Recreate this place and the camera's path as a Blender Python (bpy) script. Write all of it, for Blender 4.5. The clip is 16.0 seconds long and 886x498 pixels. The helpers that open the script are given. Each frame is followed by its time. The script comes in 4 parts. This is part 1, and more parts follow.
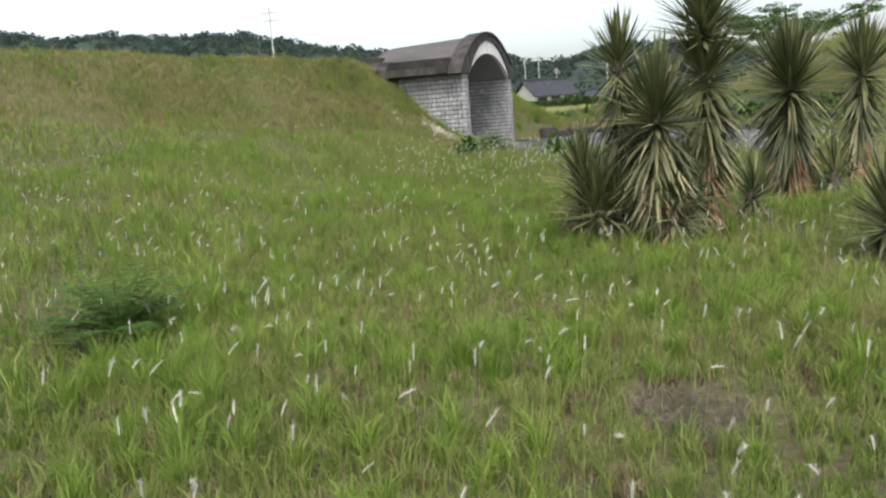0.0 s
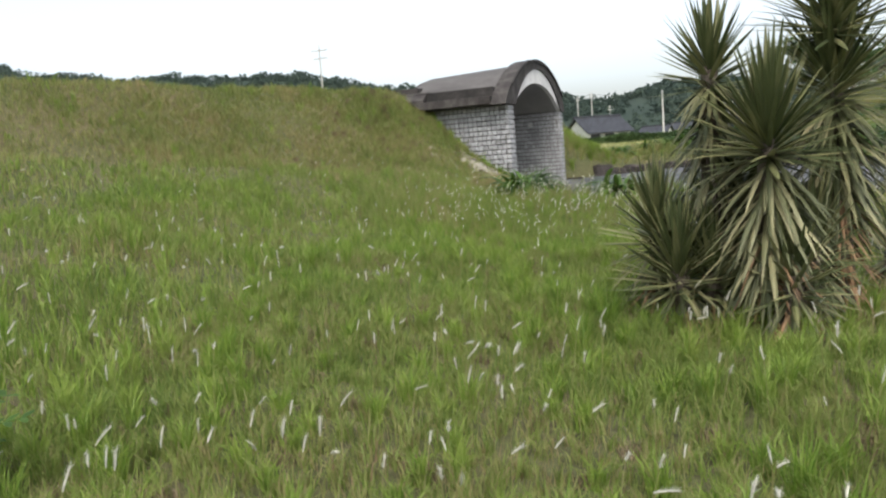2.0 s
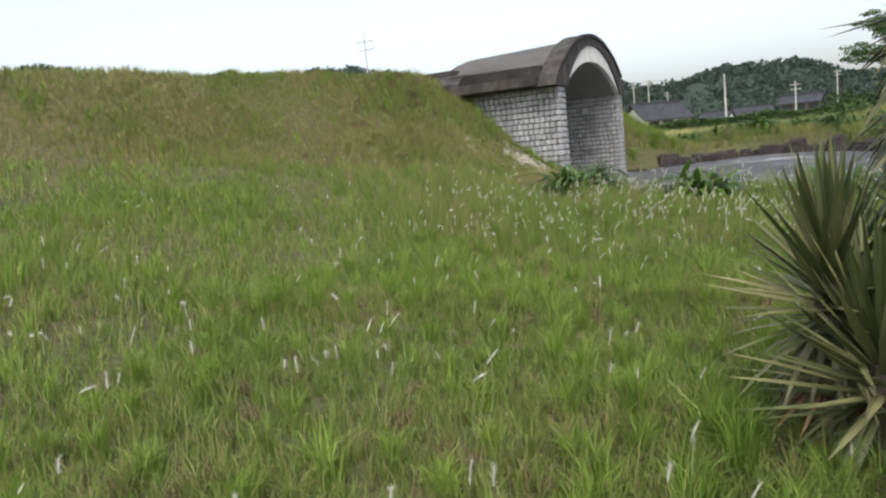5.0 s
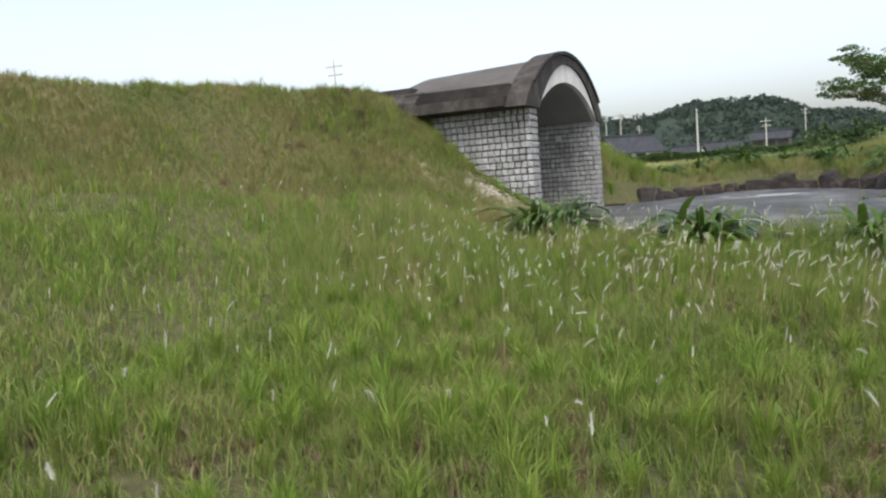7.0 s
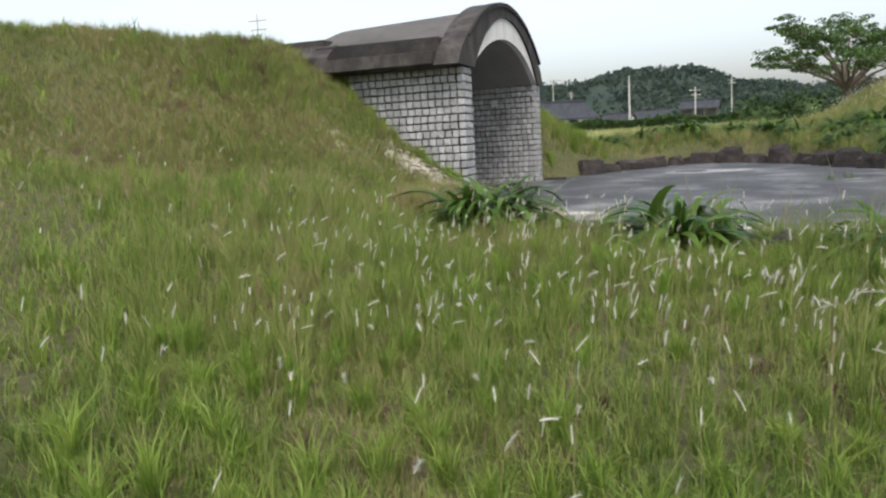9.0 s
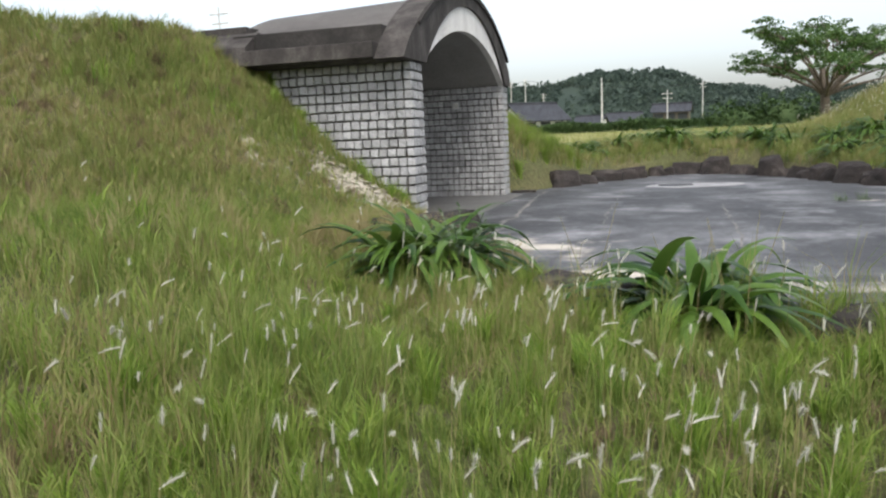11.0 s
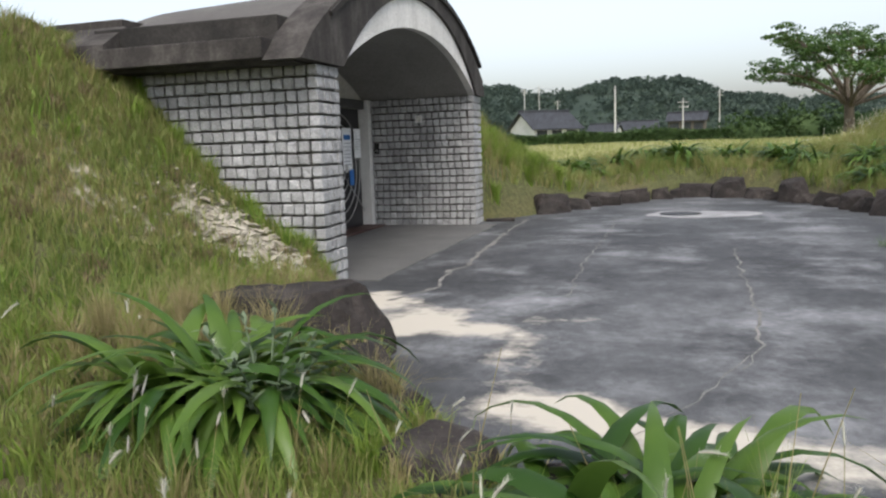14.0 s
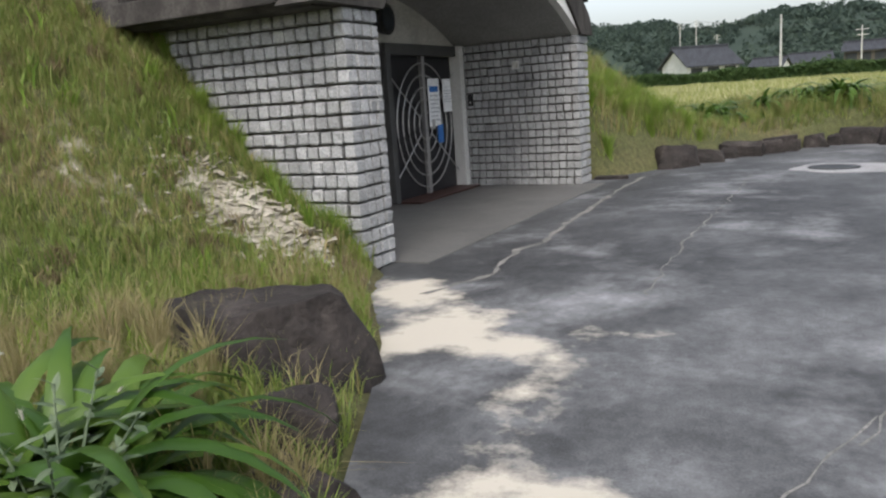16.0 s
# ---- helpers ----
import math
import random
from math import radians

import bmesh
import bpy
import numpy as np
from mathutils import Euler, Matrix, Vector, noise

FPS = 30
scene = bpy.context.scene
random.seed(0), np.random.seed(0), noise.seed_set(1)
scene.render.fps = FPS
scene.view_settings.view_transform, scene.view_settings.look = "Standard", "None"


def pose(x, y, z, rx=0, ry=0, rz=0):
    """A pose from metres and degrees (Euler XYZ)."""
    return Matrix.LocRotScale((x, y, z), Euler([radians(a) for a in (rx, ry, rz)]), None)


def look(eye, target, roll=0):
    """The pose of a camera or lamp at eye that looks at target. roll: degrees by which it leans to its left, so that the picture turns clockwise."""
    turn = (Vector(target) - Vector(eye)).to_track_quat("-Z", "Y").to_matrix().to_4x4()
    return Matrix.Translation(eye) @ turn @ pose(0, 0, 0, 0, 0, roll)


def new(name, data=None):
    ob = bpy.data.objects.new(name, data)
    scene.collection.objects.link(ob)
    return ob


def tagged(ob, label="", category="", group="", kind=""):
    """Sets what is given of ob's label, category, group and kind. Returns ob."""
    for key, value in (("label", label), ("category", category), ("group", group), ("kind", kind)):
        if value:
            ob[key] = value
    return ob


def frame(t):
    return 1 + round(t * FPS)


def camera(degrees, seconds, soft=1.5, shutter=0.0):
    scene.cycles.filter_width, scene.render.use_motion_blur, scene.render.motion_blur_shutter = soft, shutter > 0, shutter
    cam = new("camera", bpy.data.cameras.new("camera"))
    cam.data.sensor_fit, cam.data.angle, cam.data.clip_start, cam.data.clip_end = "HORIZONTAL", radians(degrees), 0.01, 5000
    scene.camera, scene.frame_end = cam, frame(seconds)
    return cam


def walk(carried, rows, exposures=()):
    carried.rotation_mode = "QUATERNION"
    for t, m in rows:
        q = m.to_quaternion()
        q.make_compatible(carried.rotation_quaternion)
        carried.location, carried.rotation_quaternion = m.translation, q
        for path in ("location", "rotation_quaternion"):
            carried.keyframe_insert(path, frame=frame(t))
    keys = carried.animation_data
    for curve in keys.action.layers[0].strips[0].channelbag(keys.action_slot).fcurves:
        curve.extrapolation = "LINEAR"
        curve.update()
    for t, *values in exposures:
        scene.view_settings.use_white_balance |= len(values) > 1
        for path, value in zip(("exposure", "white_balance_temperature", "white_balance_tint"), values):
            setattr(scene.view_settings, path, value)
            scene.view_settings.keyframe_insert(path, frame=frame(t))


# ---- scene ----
cam = camera(60.0, 16.0, soft=2.3)
PATH = [
    (0, (5.598, -20.425, 1.009), (4.999, -18.547, 0.673), -4.3),
    (0.5, (5.473, -19.953, 1.013), (4.799, -18.102, 0.669), -4.4),
    (1, (5.38, -19.475, 0.966), (4.591, -17.676, 0.588), -4.8),
    (1.5, (5.269, -18.883, 0.951), (4.55, -17.051, 0.597), -4.4),
    (2, (5.178, -18.231, 0.936), (4.455, -16.381, 0.705), -4.3),
    (2.5, (5.056, -17.694, 0.936), (4.31, -15.848, 0.756), -4.7),
    (3, (4.991, -17.262, 0.934), (4.259, -15.419, 0.671), -5.0),
    (3.5, (4.857, -16.916, 0.955), (4.03, -15.108, 0.735), -5.2),
    (4, (4.729, -16.614, 0.945), (3.867, -14.828, 0.686), -5.0),
    (4.2, (4.686, -16.455, 0.956), (3.827, -14.667, 0.705), -5.4),
    (6.5, (4.073, -13.931, 0.889), (3.243, -12.126, 0.658), -4.9),
    (7, (3.905, -13.436, 0.91), (3.12, -11.605, 0.739), -4.3),
    (7.5, (3.776, -12.955, 0.921), (3.031, -11.107, 0.753), -4.4),
    (8, (3.651, -12.529, 0.934), (2.842, -10.713, 0.71), -4.5),
    (8.5, (3.488, -12.016, 0.976), (2.79, -10.159, 0.718), -4.2),
    (10.8, (3.02, -9.482, 1.151), (2.473, -7.581, 0.858), -2.4),
    (11, (3.029, -9.297, 1.154), (2.479, -7.395, 0.872), -2.5),
    (11.5, (2.983, -8.877, 1.179), (2.406, -6.979, 0.927), -2.7),
    (12, (3.007, -8.436, 1.198), (2.561, -6.497, 0.991), -2.2),
    (12.5, (3.041, -7.941, 1.207), (2.599, -6.002, 1.001), -2.7),
    (13, (3.077, -7.433, 1.279), (2.742, -5.474, 1.059), -2.2),
    (13.5, (3.218, -7.041, 1.307), (2.871, -5.091, 1.029), -1.9),
    (14, (3.263, -6.683, 1.332), (2.677, -4.789, 1.067), -2.0),
    (14.5, (3.387, -6.297, 1.344), (2.686, -4.454, 1.009), -3.1),
    (15, (3.433, -5.93, 1.377), (2.57, -4.149, 1.087), -4.0),
    (15.5, (3.527, -5.505, 1.378), (2.682, -3.713, 1.105), -3.8),
    (16, (3.574, -5.161, 1.386), (2.633, -3.438, 1.002), -4.0),
]
walk(cam, [(t, look(eye, target, roll)) for t, eye, target, roll in PATH],
     [(0, 1.16), (2.5, 1.10), (4.2, 1.06), (6.5, 1.0), (8.5, 0.98), (11, 1.12), (12, 1.06), (13.5, 0.96), (16, 0.96)])

# ---------------------------------------------------------------- light
world = bpy.data.worlds.new("overcast_sky")
scene.world = world
world.use_nodes = True
wn, wl = world.node_tree.nodes, world.node_tree.links
sky = wn.new("ShaderNodeTexSky")
sky.sky_type = "NISHITA"
sky.sun_disc = False
sky.sun_elevation, sky.sun_rotation = radians(54), radians(158)
sky.air_density, sky.dust_density, sky.ozone_density = 1.0, 4.0, 1.0
wn["Background"].inputs["Strength"].default_value = 0.15
veil = wn.new("ShaderNodeHueSaturation")
veil.inputs["Saturation"].default_value = 0.5
wl.new(sky.outputs["Color"], veil.inputs["Color"])
wl.new(veil.outputs["Color"], wn["Background"].inputs["Color"])
sun = new("sun", bpy.data.lights.new("sun", "SUN"))
sun.data.energy, sun.data.angle, sun.data.color = 0.85, radians(25), (1.0, 0.95, 0.88)
sun.matrix_world = look((0, 0, 60), (-13, 31, 14))


# ---------------------------------------------------------------- materials
def material(name, roughness=0.8, metallic=0.0):
    mat = bpy.data.materials.new(name)
    mat.use_nodes = True
    b = mat.node_tree.nodes["Principled BSDF"]
    b.inputs["Roughness"].default_value = roughness
    b.inputs["Metallic"].default_value = metallic
    b.inputs["Specular IOR Level"].default_value = 0.3
    return mat, mat.node_tree.nodes, mat.node_tree.links, b


def ramp(nodes, stops):
    r = nodes.new("ShaderNodeValToRGB")
    while len(r.color_ramp.elements) < len(stops):
        r.color_ramp.elements.new(0.5)
    for e, (p, c) in zip(r.color_ramp.elements, stops):
        e.position, e.color = p, (*c, 1)
    return r


def noise_tex(nodes, links, scale, detail=6, rough=0.6, stretch=None):
    n = nodes.new("ShaderNodeTexNoise")
    n.inputs["Scale"].default_value, n.inputs["Detail"].default_value, n.inputs["Roughness"].default_value = scale, detail, rough
    g = nodes.new("ShaderNodeNewGeometry")
    if stretch:
        m = nodes.new("ShaderNodeMapping")
        m.inputs["Scale"].default_value = stretch
        links.new(g.outputs["Position"], m.inputs["Vector"])
        links.new(m.outputs["Vector"], n.inputs["Vector"])
    else:
        links.new(g.outputs["Position"], n.inputs["Vector"])
    return n


def mix_rgb(nodes, links, fac, a, b, blend="MIX"):
    m = nodes.new("ShaderNodeMix")
    m.data_type, m.blend_type = "RGBA", blend
    for sock, v in ((m.inputs[0], fac), (m.inputs[6], a), (m.inputs[7], b)):
        if isinstance(v, (int, float)):
            sock.default_value = v
        elif isinstance(v, tuple):
            sock.default_value = (*v, 1)
        else:
            links.new(v, sock)
    return m.outputs[2]


def bump(nodes, links, b, height, strength=0.4, distance=0.01):
    n = nodes.new("ShaderNodeBump")
    n.inputs["Strength"].default_value, n.inputs["Distance"].default_value = strength, distance
    links.new(height, n.inputs["Height"])
    links.new(n.outputs["Normal"], b.inputs["Normal"])


def surface(name, stops, scale=3.0, fine=40.0, roughness=0.85, relief=0.4, distance=0.01, rand=0.0, stretch=None, metallic=0.0):
    """A two-scale procedural surface: broad stains from the ramp, fine grain over them."""
    mat, n, l, b = material(name, roughness, metallic)
    big = noise_tex(n, l, scale, 5, 0.65, stretch)
    r = ramp(n, stops)
    l.new(big.outputs["Fac"], r.inputs["Fac"])
    small = noise_tex(n, l, fine, 4, 0.6)
    g = ramp(n, [(0.25, (0.62, 0.62, 0.62)), (0.75, (1.25, 1.25, 1.25))])
    l.new(small.outputs["Fac"], g.inputs["Fac"])
    col = mix_rgb(n, l, 1.0, r.outputs["Color"], g.outputs["Color"], "MULTIPLY")
    if rand:
        o = n.new("ShaderNodeObjectInfo")
        k = ramp(n, [(0, (1 - rand,) * 3), (1, (1 + rand,) * 3)])
        l.new(o.outputs["Random"], k.inputs["Fac"])
        col = mix_rgb(n, l, 1.0, col, k.outputs["Color"], "MULTIPLY")
    l.new(col, b.inputs["Base Color"])
    bump(n, l, b, small.outputs["Fac"], relief, distance)
    return mat


def leafy(name, stops, patch=0.6, translucent=0.35, rough=0.55):
    """Foliage: broad patches by place, leaf to leaf variation, light through the leaf."""
    mat, n, l, b = material(name, rough)
    big = noise_tex(n, l, patch, 4, 0.6)
    g = n.new("ShaderNodeNewGeometry")
    add = n.new("ShaderNodeMath")
    add.operation = "MULTIPLY_ADD"
    l.new(g.outputs["Random Per Island"], add.inputs[0])
    add.inputs[1].default_value = 0.60
    sub = n.new("ShaderNodeMath")
    sub.operation = "SUBTRACT"
    l.new(big.outputs["Fac"], sub.inputs[0])
    sub.inputs[1].default_value = 0.30
    l.new(sub.outputs[0], add.inputs[2])
    r = ramp(n, stops)
    l.new(add.outputs[0], r.inputs["Fac"])
    l.new(r.outputs["Color"], b.inputs["Base Color"])
    t = n.new("ShaderNodeBsdfTranslucent")
    l.new(r.outputs["Color"], t.inputs["Color"])
    m = n.new("ShaderNodeMixShader")
    m.inputs[0].default_value = translucent
    l.new(b.outputs[0], m.inputs[1])
    l.new(t.outputs[0], m.inputs[2])
    l.new(m.outputs[0], n["Material Output"].inputs["Surface"])
    return mat


M_CONCRETE = surface("weathered_concrete", [(0.3, (0.019, 0.017, 0.016)), (0.5, (0.042, 0.038, 0.035)), (0.64, (0.07, 0.064, 0.059)), (0.82, (0.15, 0.14, 0.128))], 2.4, 45, 0.9, 0.5, 0.006, stretch=(1.6, 1.6, 0.8))
M_DARK_CONCRETE = surface("near_black_concrete", [(0.3, (0.018, 0.017, 0.016)), (0.6, (0.035, 0.032, 0.030)), (0.85, (0.07, 0.065, 0.06))], 2.5, 45, 0.95, 0.5, 0.006)
M_ROOF = surface("grey_roof_coating", [(0.3, (0.065, 0.061, 0.058)), (0.6, (0.10, 0.095, 0.09)), (0.85, (0.15, 0.143, 0.136))], 1.2, 60, 0.9, 0.3, 0.004)
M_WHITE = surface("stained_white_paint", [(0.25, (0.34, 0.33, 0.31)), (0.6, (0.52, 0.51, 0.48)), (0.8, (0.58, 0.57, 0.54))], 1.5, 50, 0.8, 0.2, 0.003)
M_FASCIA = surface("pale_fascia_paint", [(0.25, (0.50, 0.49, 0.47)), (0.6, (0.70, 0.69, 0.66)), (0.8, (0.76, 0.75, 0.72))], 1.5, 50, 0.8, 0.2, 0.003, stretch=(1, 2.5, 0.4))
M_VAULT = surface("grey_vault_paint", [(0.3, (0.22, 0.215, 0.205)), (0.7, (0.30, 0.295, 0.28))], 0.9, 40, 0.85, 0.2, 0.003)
M_BLOCK = surface("split_granite_block", [(0.3, (0.232, 0.235, 0.238)), (0.55, (0.328, 0.332, 0.336)), (0.8, (0.43, 0.432, 0.434))], 2.2, 55, 0.85, 0.9, 0.012, rand=0.14)
M_MORTAR = surface("dark_mortar", [(0.3, (0.07, 0.066, 0.06)), (0.7, (0.14, 0.13, 0.12))], 3.0, 70, 0.95, 0.5, 0.006)
M_SLAB = surface("smooth_concrete_floor", [(0.3, (0.085, 0.085, 0.083)), (0.6, (0.125, 0.124, 0.12)), (0.85, (0.155, 0.152, 0.147))], 1.1, 60, 0.6, 0.2, 0.003)
M_ROCK = surface("dark_brown_boulder", [(0.3, (0.014, 0.012, 0.0115)), (0.55, (0.030, 0.025, 0.023)), (0.8, (0.085, 0.072, 0.066))], 3.0, 28, 0.85, 0.9, 0.02, rand=0.15)
M_METAL = surface("grey_door_frame_steel", [(0.3, (0.30, 0.30, 0.29)), (0.7, (0.40, 0.40, 0.39))], 2.0, 80, 0.45, 0.1, 0.002)
M_HEADER = surface("dark_door_frame_steel", [(0.3, (0.05, 0.05, 0.05)), (0.7, (0.08, 0.08, 0.08))], 2.0, 80, 0.5, 0.1, 0.002)
M_JAMB = surface("pale_jamb_paint", [(0.3, (0.50, 0.50, 0.49)), (0.7, (0.62, 0.62, 0.60))], 2.0, 60, 0.6, 0.1, 0.002)
M_GRILLE = surface("brushed_steel_bar", [(0.3, (0.30, 0.30, 0.30)), (0.7, (0.45, 0.44, 0.43))], 4.0, 90, 0.4, 0.1, 0.001, metallic=0.6)
M_DARK = surface("dark_door_panel", [(0.3, (0.012, 0.012, 0.014)), (0.7, (0.025, 0.025, 0.028))], 2.0, 40, 0.35, 0.1, 0.002)
M_RED = surface("red_brown_doorstep_tile", [(0.3, (0.05, 0.027, 0.023)), (0.7, (0.085, 0.045, 0.037))], 3.0, 60, 0.5, 0.2, 0.002)
M_PAPER = surface("white_notice_paper", [(0.3, (0.68, 0.69, 0.70)), (0.7, (0.78, 0.79, 0.80))], 2.0, 30, 0.7, 0.05, 0.001)
M_BLUE = surface("blue_print", [(0.3, (0.03, 0.13, 0.38)), (0.7, (0.05, 0.18, 0.48))], 3.0, 30, 0.6, 0.05, 0.001)
M_INK = surface("grey_print", [(0.3, (0.32, 0.34, 0.37)), (0.7, (0.4, 0.42, 0.45))], 3.0, 30, 0.7, 0.05, 0.001)
M_BLACK = surface("black_plastic", [(0.3, (0.012, 0.012, 0.012)), (0.7, (0.03, 0.03, 0.03))], 3.0, 40, 0.5, 0.1, 0.001)
M_BARK = surface("grey_brown_bark", [(0.3, (0.06, 0.05, 0.04)), (0.7, (0.14, 0.115, 0.09))], 5.0, 30, 0.9, 0.8, 0.02)
M_POLE = surface("grey_concrete_pole", [(0.3, (0.34, 0.34, 0.33)), (0.7, (0.46, 0.46, 0.45))], 1.0, 20, 0.8, 0.2, 0.003)
M_TILE = surface("dark_grey_roof_tile", [(0.3, (0.025, 0.028, 0.034)), (0.7, (0.05, 0.054, 0.064))], 0.6, 6, 0.9, 0.5, 0.03, stretch=(3, 0.6, 1))
M_PLASTER = surface("pale_house_wall", [(0.3, (0.42, 0.43, 0.43)), (0.7, (0.56, 0.57, 0.57))], 0.4, 10, 0.8, 0.2, 0.01)
M_TIMBER = surface("dark_house_timber", [(0.3, (0.05, 0.04, 0.035)), (0.7, (0.10, 0.085, 0.07))], 0.8, 10, 0.8, 0.2, 0.01)
M_PANE = surface("dark_window_glass", [(0.3, (0.02, 0.025, 0.03)), (0.7, (0.04, 0.045, 0.05))], 0.8, 10, 0.15, 0.05, 0.001)
M_COVER = surface("pale_worn_concrete_ring", [(0.3, (0.18, 0.18, 0.185)), (0.7, (0.33, 0.33, 0.335))], 3.0, 50, 0.8, 0.3, 0.003)
M_IRON = surface("cast_iron_cover", [(0.3, (0.02, 0.02, 0.022)), (0.7, (0.05, 0.05, 0.052))], 5.0, 60, 0.5, 0.4, 0.003, metallic=0.4)
M_CRACK = surface("pale_crack_sand", [(0.3, (0.12, 0.12, 0.115)), (0.6, (0.20, 0.195, 0.185)), (0.85, (0.34, 0.325, 0.30))], 2.5, 30, 0.95, 0.5, 0.004)
M_CLAY = surface("pale_eroded_clay", [(0.3, (0.20, 0.18, 0.135)), (0.55, (0.34, 0.315, 0.26)), (0.8, (0.50, 0.475, 0.42))], 2.5, 25, 0.95, 0.8, 0.02)

M_GRASS = leafy("meadow_grass", [(0.15, (0.11, 0.175, 0.035)), (0.42, (0.172, 0.238, 0.052)), (0.64, (0.225, 0.268, 0.075)), (0.82, (0.27, 0.24, 0.105)), (0.96, (0.27, 0.19, 0.115))], 0.55, 0.45, 0.55)
M_TUFT = leafy("bright_tuft_grass", [(0.2, (0.12, 0.205, 0.028)), (0.5, (0.185, 0.28, 0.044)), (0.8, (0.265, 0.34, 0.074))], 0.8, 0.45, 0.5)
M_FIELD = leafy("pale_field_grass", [(0.2, (0.22, 0.25, 0.08)), (0.5, (0.32, 0.33, 0.13)), (0.8, (0.46, 0.44, 0.26))], 0.25, 0.4, 0.7)
M_FACE = leafy("dry_bank_grass", [(0.15, (0.12, 0.168, 0.040)), (0.42, (0.18, 0.22, 0.060)), (0.66, (0.25, 0.24, 0.090)), (0.90, (0.32, 0.245, 0.135))], 0.9, 0.35, 0.6)
M_PALELEAF = leafy("pale_hanging_sword_leaf", [(0.2, (0.052, 0.062, 0.027)), (0.5, (0.12, 0.128, 0.06)), (0.85, (0.28, 0.26, 0.14))], 1.4, 0.15, 0.5)
M_THATCH = leafy("matted_dead_grass", [(0.2, (0.10, 0.075, 0.045)), (0.55, (0.19, 0.145, 0.085)), (0.9, (0.31, 0.255, 0.165))], 1.2, 0.2, 0.9)
M_STRAW = leafy("grey_dead_grass", [(0.25, (0.075, 0.062, 0.048)), (0.6, (0.13, 0.112, 0.088)), (0.9, (0.23, 0.20, 0.16))], 6.0, 0.2, 0.9)
M_PLUME = leafy("white_seed_fluff", [(0.3, (0.50, 0.495, 0.42)), (0.7, (0.72, 0.71, 0.63))], 2.0, 0.5, 0.9)
M_STEM = leafy("dry_stem", [(0.3, (0.21, 0.195, 0.075)), (0.7, (0.32, 0.27, 0.145))], 2.0, 0.3, 0.7)
M_STRAP = leafy("glossy_strap_leaf", [(0.25, (0.025, 0.062, 0.010)), (0.5, (0.044, 0.096, 0.014)), (0.8, (0.088, 0.152, 0.026))], 1.5, 0.3, 0.35)
M_YUCCA = leafy("grey_green_sword_leaf", [(0.2, (0.042, 0.058, 0.022)), (0.5, (0.090, 0.108, 0.044)), (0.85, (0.22, 0.215, 0.10))], 1.2, 0.15, 0.45)
M_DEAD = leafy("dead_leaf", [(0.25, (0.14, 0.085, 0.05)), (0.6, (0.26, 0.16, 0.085)), (0.9, (0.36, 0.25, 0.15))], 2.0, 0.15, 0.8)
M_FERN = leafy("feathery_dark_leaf", [(0.25, (0.035, 0.08, 0.012)), (0.7, (0.07, 0.135, 0.022))], 2.0, 0.25, 0.8)
M_GREYLEAF = leafy("grey_green_weed_leaf", [(0.25, (0.085, 0.125, 0.07)), (0.7, (0.15, 0.195, 0.12))], 2.0, 0.3, 0.7)
M_CROWN = leafy("tree_leaf", [(0.25, (0.03, 0.07, 0.018)), (0.55, (0.055, 0.11, 0.025)), (0.85, (0.09, 0.15, 0.035))], 0.5, 0.3, 0.5)
# Greens shifted towards blue-grey: aerial haze is mixed into this base colour.
M_HAZY_WOOD = leafy("hazy_woodland_leaf", [(0.2, (0.044, 0.066, 0.056)), (0.5, (0.055, 0.080, 0.065)), (0.85, (0.070, 0.098, 0.072))], 0.06, 0.4, 1.0)
M_HEDGE = leafy("hedge_leaf", [(0.2, (0.02, 0.045, 0.012)), (0.5, (0.035, 0.07, 0.018)), (0.85, (0.06, 0.10, 0.03))], 0.3, 0.2, 0.7)


def ground_material():
    mat, n, l, b = material("grass_soil", 0.95)
    big = noise_tex(n, l, 0.5, 6, 0.65)
    r = ramp(n, [(0.25, (0.062, 0.072, 0.026)), (0.45, (0.085, 0.09, 0.036)), (0.62, (0.115, 0.10, 0.05)), (0.78, (0.15, 0.115, 0.07))])
    l.new(big.outputs["Fac"], r.inputs["Fac"])
    small = noise_tex(n, l, 14, 8, 0.7)
    g = ramp(n, [(0.3, (0.45, 0.45, 0.45)), (0.7, (1.35, 1.35, 1.35))])
    l.new(small.outputs["Fac"], g.inputs["Fac"])
    col = mix_rgb(n, l, 1.0, r.outputs["Color"], g.outputs["Color"], "MULTIPLY")
    a = n.new("ShaderNodeAttribute")
    a.attribute_name = "field"
    pale = noise_tex(n, l, 0.12, 5, 0.6, (1, 3, 1))
    fr = ramp(n, [(0.3, (0.24, 0.26, 0.085)), (0.5, (0.32, 0.33, 0.13)), (0.7, (0.45, 0.44, 0.26))])
    l.new(pale.outputs["Fac"], fr.inputs["Fac"])
    col = mix_rgb(n, l, a.outputs["Fac"], col, fr.outputs["Color"])
    bare = n.new("ShaderNodeAttribute")
    bare.attribute_name = "bare"
    lumps = noise_tex(n, l, 5.0, 7, 0.65)
    both = n.new("ShaderNodeMath")
    both.operation = "ADD"
    l.new(bare.outputs["Fac"], both.inputs[0])
    l.new(lumps.outputs["Fac"], both.inputs[1])
    br = ramp(n, [(0.86, (0, 0, 0)), (1.0, (1, 1, 1))])
    l.new(both.outputs[0], br.inputs["Fac"])
    clay = ramp(n, [(0.35, (0.20, 0.18, 0.14)), (0.6, (0.40, 0.37, 0.31))])
    l.new(small.outputs["Fac"], clay.inputs["Fac"])
    col = mix_rgb(n, l, br.outputs["Color"], col, clay.outputs["Color"])
    l.new(col, b.inputs["Base Color"])
    bump(n, l, b, small.outputs["Fac"], 0.8, 0.05)
    return mat


